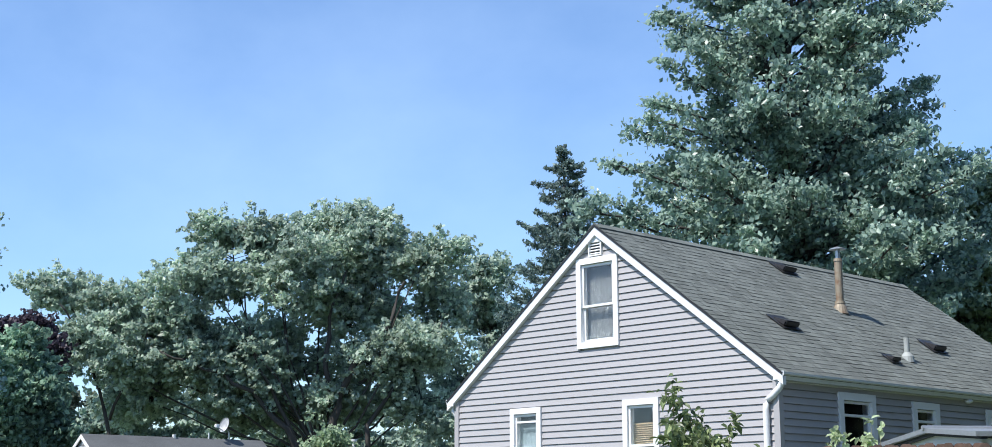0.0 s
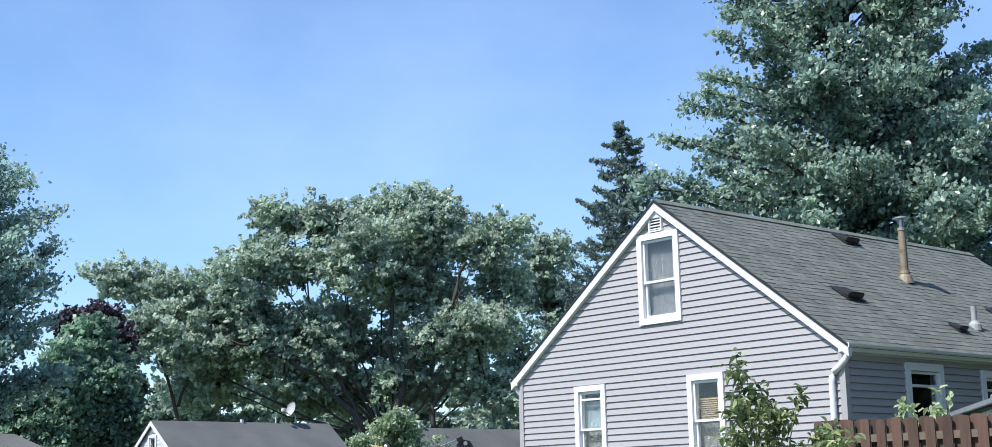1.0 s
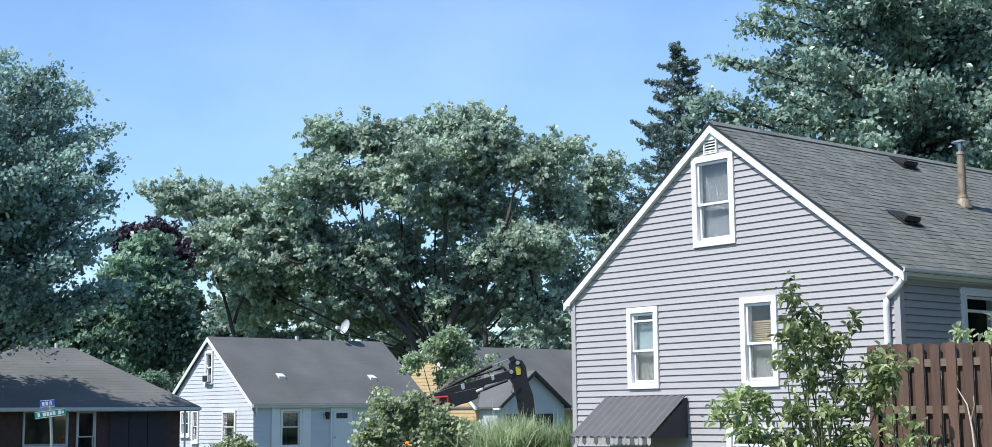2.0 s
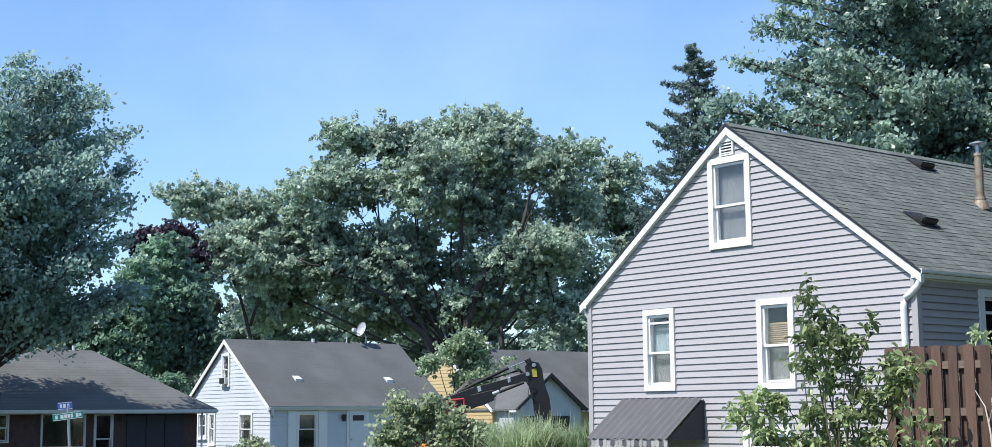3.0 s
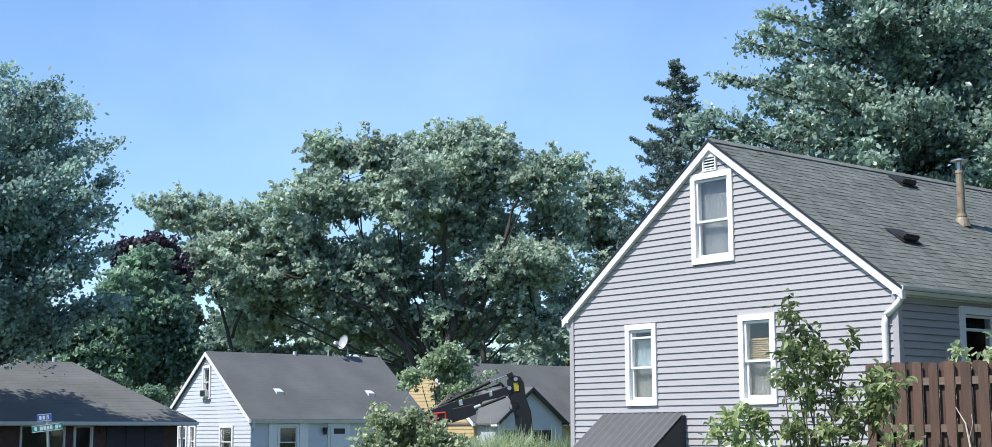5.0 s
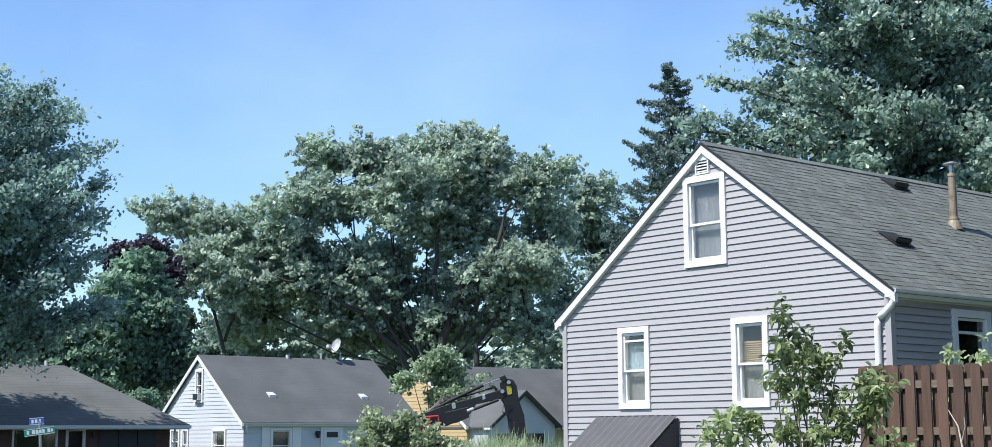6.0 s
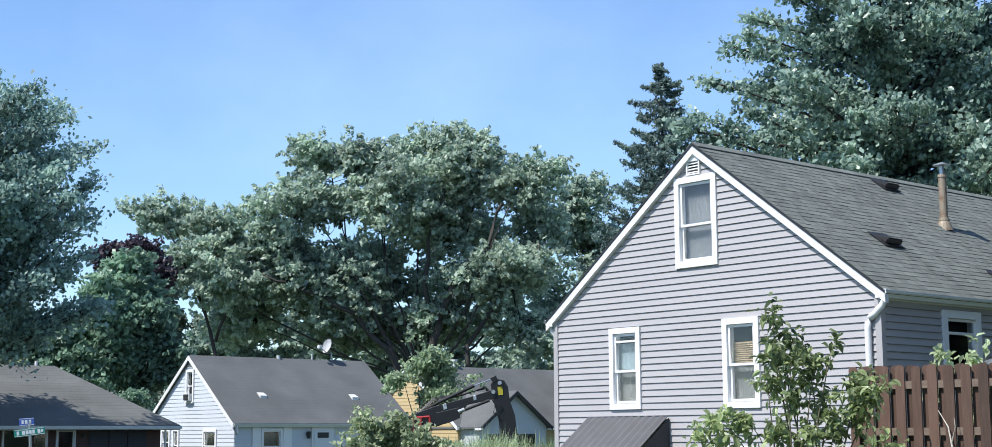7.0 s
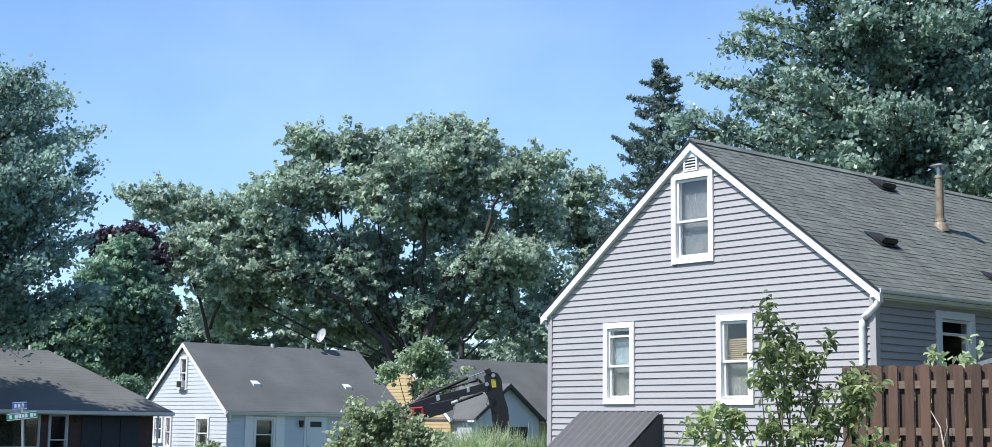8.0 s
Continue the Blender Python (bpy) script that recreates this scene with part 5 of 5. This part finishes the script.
    for d in (-0.1, 1.2):
        plate("track", [(632, 716), (640, 706), (748, 706), (756, 716), (756, 762), (748, 776), (640, 776), (632, 762)], 0.3, "black", d)
    plate("bucket", [(846, 690), (882, 690), (896, 716), (880, 742), (852, 730)], 0.5, "digger", 0, stick)


digger()


def barrel(x, y):
    z = ground_height(x, y)
    t = thing("traffic_barrel", (x, y, z), "orange plastic traffic barrel beside the shrubs", "barrel", "traffic barrels")
    for k in range(4):
        bm = bmesh.new()
        a, b = 0.24 - 0.02 * k, 0.235 - 0.02 * k
        tube(bm, [(x, y, z + 0.26 * k), (x, y, z + 0.26 * k + 0.24), (x, y, z + 0.26 * k + 0.26)], [a, b, b - 0.02], 16)
        part("band", bm, M["orange"], t)
    bm = bmesh.new()
    tube(bm, [(x, y, z + 1.04), (x, y, z + 1.12)], [0.10, 0.08], 12)
    part("handle", bm, M["orange"], t)


for b, d in ((53.7, 43.5), (52.7, 43.0)):
    q = out(b, d)
    barrel(q[0], q[1])


def swing_frame():
    p = Vector(out(62.9, 66.0, PLAIN))
    t = thing("swing_set", p, "white tubular swing frame in a back yard", "swing set")
    ax = Vector((math.cos(radians(62.9)), math.sin(radians(62.9)), 0))
    dp = Vector((-ax.y, ax.x, 0))
    top = p + Vector((0, 0, 4.0))
    for e in (0, 1):
        q = top + dp * 2.2 * e
        for s in (-1, 1):
            bm = bmesh.new()
            tube(bm, [q, q + ax * 0.75 * s - Vector((0, 0, 4.0))], 0.05, 8)
            part("leg", bm, M["white"], t)
    bm = bmesh.new()
    tube(bm, [top - dp * 0.1, top + dp * 2.3], 0.05, 8)
    part("top_bar", bm, M["white"], t)


swing_frame()


# ---- the fence ----
def fence():
    y, x0, x1, base = -4.0, 2.24, 8.4, 0.47
    t = thing("fence", (x0, y, base), "red-brown stained board-on-board wooden fence", "fence")
    rng = random.Random(3)
    tops = lambda x: 2.315 - 0.013 * (x - 2.6)
    for z in (0.75, 1.53, 2.05):
        bm = bmesh.new()
        box(bm, (x0, y - 0.022, z), (x1, y + 0.021, z + 0.085))
        part("rail", bm, M["rail"], t, "pale weathered rail")
    x = x0 + 0.06
    while x < x1:
        bm = bmesh.new()
        box(bm, (x - 0.045, y - 0.019, base), (x + 0.045, y + 0.071, tops(x) - 0.05))
        part("post", bm, M["fence"], t)
        x += 2.4

    def board(xc, side):
        w = (0.060 if side < 0 else 0.068) + rng.uniform(-0.005, 0.005)
        top = tops(xc) + rng.uniform(-0.012, 0.008)
        f = y - 0.04 if side < 0 else y + 0.022
        k = 0.028
        tilt = rng.uniform(-0.006, 0.006)
        bm = bmesh.new()
        prism(bm, [(xc - w, f, base), (xc + w, f, base), (xc + w + tilt, f, top - k), (xc + w - k + tilt, f, top), (xc - w + k + tilt, f, top), (xc - w + tilt, f, top - k)], (0, 0.018, 0))
        part("board", bm, M["fence"], t)
    n = int((x1 - x0) / 0.2095)
    for i in range(n):
        xc = x0 + 0.07 + i * 0.2095
        board(xc, -1)
        board(xc + 0.105, 1)


fence()


def dead_twig():
    t = thing("dead_branch", (3.55, -4.12, 0.47), "pale dead branch leaning against the fence", "branch")
    bm = bmesh.new()
    tube(bm, [(3.75, -4.20, 0.45), (3.62, -4.10, 1.35), (3.56, -4.08, 1.62), (3.44, -4.07, 1.80)], [0.012, 0.010, 0.008, 0.004], 6)
    tube(bm, [(3.60, -4.09, 1.45), (3.66, -4.10, 1.62), (3.65, -4.10, 1.72)], [0.006, 0.005, 0.003], 5)
    part("stick", bm, M["curtain_pale"], t)


dead_twig()


# ---- the shed behind the fence ----
def shed():
    c = Vector(out(29.15, 20.0, 0))
    u = Vector((-math.sin(radians(54)), math.cos(radians(54)), 0))
    v = Vector((0.588, 0.809, 0))
    g = 0.45
    t = thing("shed", (c.x, c.y, g), "white garden shed with a low grey roof behind the fence", "shed")
    up = Vector((0, 0, 1))
    prof = [(-1.25, 2.46), (-0.7, 2.53), (0, 2.57), (0.7, 2.53), (1.25, 2.46)]
    bm = bmesh.new()
    prism(bm, [c + u * -1.25 + up * g] + [c + u * s + up * z for s, z in prof] + [c + u * 1.25 + up * g], v * 0.06)
    part("front_wall", bm, M["white"], t)
    bm = bmesh.new()
    prism(bm, [c + v * 2.4 + u * -1.25 + up * g] + [c + v * 2.4 + u * s + up * z for s, z in prof] + [c + v * 2.4 + u * 1.25 + up * g], v * 0.06)
    part("back_wall", bm, M["white"], t)
    for s in (-1.25, 1.19):
        bm = bmesh.new()
        prism(bm, [c + u * s + up * g, c + u * (s + 0.06) + up * g, c + u * (s + 0.06) + up * 2.46, c + u * s + up * 2.46], v * 2.4)
        part("side_wall", bm, M["white"], t)
    for s in (-1, 1):
        bm = bmesh.new()
        o = c - v * 0.18
        prism(bm, [o + up * 2.65, o + u * s * 1.45 + up * 2.53, o + u * s * 1.45 + up * 2.47, o + up * 2.59], v * 2.8)
        r = part("roof", bm, M["galv"], t, "light grey roof sheet")
        bm = bmesh.new()
        o = c - v * 0.10
        prism(bm, [o + up * 2.588, o + u * s * 1.40 + up * 2.47, o + u * s * 1.40 + up * 2.44, o + up * 2.555], v * 0.09)
        part("fascia", bm, M["awning_side"], r)
    bm = bmesh.new()
    tube(bm, [c - v * 0.2 + up * 2.65, c + v * 2.64 + up * 2.65], 0.035, 8)
    part("ridge", bm, M["galv"], t)


shed()


# ---- shrubs, saplings, reeds ----
def blades(name, rows, rng):
    """Pointed leaves with a folded midrib: rows of foot, way, normal, length, width."""
    verts, faces = [], []
    for foot, way, nrm, ln, w in rows:
        side = way.cross(nrm).normalized()
        k = len(verts)
        droop = Vector((0, 0, -1)) * ln
        mid1, mid2, tip = foot + way * ln * 0.35 + droop * 0.02, foot + way * ln * 0.7 + droop * 0.10, foot + way * ln + droop * 0.28
        rise = nrm * w * 0.22
        verts += [foot, mid1 - rise * 0.4, mid2 - rise * 0.4, tip, mid1 + side * w * 0.5 + rise, mid2 + side * w * 0.42 + rise, mid1 - side * w * 0.5 + rise, mid2 - side * w * 0.42 + rise]
        faces += [(k, k + 4, k + 1), (k + 1, k + 4, k + 5, k + 2), (k + 2, k + 5, k + 3), (k, k + 1, k + 6), (k + 1, k + 2, k + 7, k + 6), (k + 2, k + 3, k + 7)]
    me = bpy.data.meshes.new(name)
    me.from_pydata([tuple(p) for p in verts], [], faces)
    me.update()
    return me


def sapling(name, at, turn, stems, label, leaf, seed, ln=0.15, per=18, spread=0.16, category="shrub", r0=0.018, twigs=7, low=0.30):
    """A leafy shrub: stems to the tips given (across, away, height), side twigs, and pointed leaves along them."""
    rng = np.random.default_rng(seed)
    t = thing(name, at, label, category)
    to = Matrix.Translation(at) @ Matrix.Rotation(radians(turn), 4, "Z")
    bm = bmesh.new()
    rows = []

    def leafy(p, d, k):
        for _ in range(k):
            way = (d * 0.6 + Vector(rng.normal(size=3)) * 0.8 + Vector((0, 0, -0.15))).normalized()
            nrm = (Vector((0, 0, 1)) + Vector(rng.normal(size=3)) * 0.45)
            nrm = (nrm - way * nrm.dot(way)).normalized()
            l = ln * rng.uniform(0.55, 1.25)
            rows.append((p + Vector(rng.normal(size=3)) * spread * 0.35, way, nrm, l, l * rng.uniform(0.42, 0.60)))
    for tip, w in stems:
        a, b = to @ Vector((tip[0] * 0.15, tip[1] * 0.15, 0)), to @ Vector(tip)
        pts = limb(bm, a, b, r0, r0 * 0.25, rng, 0.10, 6, 6)
        for k in range(int(twigs * w)):
            f = rng.uniform(low, 1.0) ** 0.8
            i = min(5, int(f * 6))
            p = pts[i].lerp(pts[i + 1], f * 6 - i)
            d = Vector((rng.normal(), rng.normal(), rng.uniform(-0.1, 0.7))).normalized()
            q = p + d * spread * rng.uniform(0.8, 2.6) * w
            limb(bm, p, q, r0 * 0.3, r0 * 0.1, rng, 0.08, 2, 4)
            for f2 in (0.35, 0.7, 1.0):
                leafy(p.lerp(q, f2), d, max(1, per // 3))
        leafy(b, Vector((0, 0, 1)), per // 2)
    part("stem", bm, M["twig"], t, smooth=True)
    link("leaves", blades("leaves", rows, rng), M[leaf], t)
    return t


# the young tree in front of the grey house
P = 16.5 / 2319
TUFTS = [(1243, 444, 0.6), (1258, 478, 0.8), (1238, 512, 0.9), (1285, 500, 0.9), (1345, 510, 0.6), (1265, 540, 1.0), (1232, 562, 0.9), (1305, 545, 0.9), (1275, 592, 1.1), (1335, 592, 1.1), (1378, 572, 1.1), (1412, 562, 1.0),
         (1420, 592, 1.0), (1392, 612, 1.1), (1342, 632, 1.1), (1290, 642, 1.2), (1242, 640, 1.0), (1200, 630, 1.0), (1160, 622, 1.0), (1130, 642, 0.9), (1172, 672, 1.0), (1260, 684, 1.1), (1305, 692, 1.1), (1352, 684, 1.0), (1210, 690, 0.9)]
SAP = [(((x - 1312 + 27 * min(1.0, (1420 - x) / 110)) * P, 0.12 * math.sin(2.4 * i), 1.10 + (652 - y) * P), w) for i, (x, y, w) in enumerate(TUFTS)]
sapling("sapling", (2.54, -5.28, 0.45), 37.4, SAP, "young broad-leaved tree growing in front of the grey siding", "leaf_shrub", 31, ln=0.112, per=12, spread=0.10, category="tree", twigs=8, low=0.78, r0=0.015)
for (b, d, hh, sd) in ((32.8, 17.7, 2.50, 41), (31.5, 17.8, 2.62, 42)):
    q = out(b, d, 0.45)
    sapling("weed", q, b, [((0, 0, hh - 0.45), 0.8), ((-0.10, 0, hh - 0.62), 0.8), ((0.12, 0, hh - 0.55), 0.7)], "tall pale green weed standing up behind the fence", "reed", sd, ln=0.12, per=15, spread=0.06, category="weed", r0=0.01, twigs=5)
q = out(35.0, 16.2, 0.45)
sapling("weed", q, 35.0, [((0, 0, 1.0), 1.0), ((0.15, 0, 0.9), 1.0), ((-0.15, 0, 1.1), 1.0), ((0.3, 0, 0.8), 0.8)], "leafy green weed at the foot of the fence", "leaf_shrub", 43, ln=0.11, per=9, spread=0.1, category="weed", r0=0.01)

# bushes and the small tree before the yellow house
tree("small_tree", out(52.98, 50, PLAIN), 52.98, lobes_of(0.02156, 700, 666, [(712, 540, 34, 24), (740, 560, 36, 22), (690, 575, 26, 18), (720, 595, 40, 22), (772, 582, 24, 14), (742, 600, 30, 18)], floor=PLAIN),
     "small light green tree before the yellow gable", "leaf_small", 8500, 0.092, 51, trunk=(0.08, 1.5), clump=0.40, gap=0.30, thin=0.8, spray=24)
for i, (b, d, rows, leaf) in enumerate(((54.3, 42, [(640, 652, 30, 22), (665, 672, 36, 26), (618, 690, 32, 24), (684, 646, 24, 18), (622, 648, 18, 18), (650, 700, 40, 20)], "leaf_pale"),
                                        (52.4, 41, [(735, 680, 30, 22), (720, 700, 35, 20), (755, 690, 18, 18)], "leaf_pale"))):
    tree("bush", out(b, d, PLAIN), b, lobes_of(d / 2319, 784 + 2319 * math.tan(radians(50.91 - b)), 666, rows, floor=PLAIN), "leafy olive-green bush beside the street", leaf, 3600, 0.105, 52 + i, trunk=(0.04, 0.8), clump=0.30, gap=0.22, spray=14, category="bush", bark="twig")
tree("bush", out(63.35, 60, PLAIN), 63.35, lobes_of(60 / 2319, 272, 666, [(272, 608, 20, 14), (262, 620, 22, 15)], floor=PLAIN), "rounded yellow-green bush behind the brick house", "leaf_bright", 9000, 0.075, 55, trunk=(0.05, 1.0), clump=0.25, category="bush")

tree("bush", out(68.4, 62, PLAIN), 68.4, lobes_of(62 / 2319, 22, 657, [(25, 560, 34, 22), (-8, 556, 32, 26), (45, 572, 20, 14)], floor=PLAIN), "light green bush behind the brick house", "leaf_pale", 7000, 0.13, 56, trunk=(0.06, 1.0), clump=0.35, category="bush", spray=24, gap=0.08)
tree("bush", out(60.6, 43, PLAIN), 60.6, lobes_of(43 / 2319, 352, 657, [(352, 706, 24, 12), (372, 702, 14, 10), (332, 708, 14, 10)], floor=PLAIN), "low pale green bush before the blue house", "leaf_pale", 2200, 0.085, 57, trunk=(0.03, 0.3), clump=0.2, category="bush", spray=14, gap=0.08, bark="twig")


def reeds(b, d, wide, tall, count, seed, label):
    """A clump of tall ornamental grass: arching blades from one root."""
    rng = np.random.default_rng(seed)
    at = out(b, d)
    at = (at[0], at[1], ground_height(at[0], at[1]))
    t = thing("ornamental_grass", at, label, "grass")
    verts, faces = [], []
    for _ in range(count):
        a = rng.uniform(0, 2 * math.pi)
        r = wide * rng.random() ** 0.6
        foot = Vector(at) + Vector((rng.normal() * 0.25 * wide, rng.normal() * 0.25 * wide, 0))
        dirn = Vector((math.cos(a), math.sin(a), 0))
        hgt = tall * rng.uniform(0.75, 1.08)
        side = Vector((-dirn.y, dirn.x, 0)) * rng.uniform(0.018, 0.034)
        k = len(verts)
        for f in (0, 0.4, 0.75, 1.0):
            p = foot + dirn * r * f ** 2 + Vector((0, 0, hgt * (f - 0.42 * f ** 3 * r / wide)))
            verts += [p - side * (1.05 - f), p + side * (1.05 - f)]
        faces += [(k + 2 * j, k + 2 * j + 1, k + 2 * j + 3, k + 2 * j + 2) for j in range(3)]
    raw("blades", verts, faces, M["reed"], t)


reeds(49.9, 38, 1.35, 1.68, 1300, 61, "tall pale green ornamental grass at the street corner")
reeds(48.9, 38.6, 1.1, 1.58, 800, 62, "tall pale green ornamental grass at the street corner")
reeds(47.55, 37.5, 0.6, 1.42, 500, 63, "tall pale green ornamental grass beside the grey house")

# unseen trees added beside and behind the viewer to block sky light
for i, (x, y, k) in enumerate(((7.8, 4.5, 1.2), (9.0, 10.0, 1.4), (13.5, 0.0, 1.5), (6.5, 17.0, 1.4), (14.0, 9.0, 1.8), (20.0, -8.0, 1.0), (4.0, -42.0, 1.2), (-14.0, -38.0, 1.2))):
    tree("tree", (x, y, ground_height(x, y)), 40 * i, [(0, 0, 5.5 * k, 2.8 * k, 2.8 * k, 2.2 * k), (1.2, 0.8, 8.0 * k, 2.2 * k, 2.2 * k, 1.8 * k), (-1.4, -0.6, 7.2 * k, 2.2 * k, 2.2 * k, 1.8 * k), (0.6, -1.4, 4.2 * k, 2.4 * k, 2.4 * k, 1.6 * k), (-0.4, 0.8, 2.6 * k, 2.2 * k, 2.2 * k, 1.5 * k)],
         "unseen tree added to block sky light and darken reflections", "leaf_unseen", 22000, 0.34, 70 + i, trunk=(0.2, 1.6 * k), clump=0.6, gap=0.02)
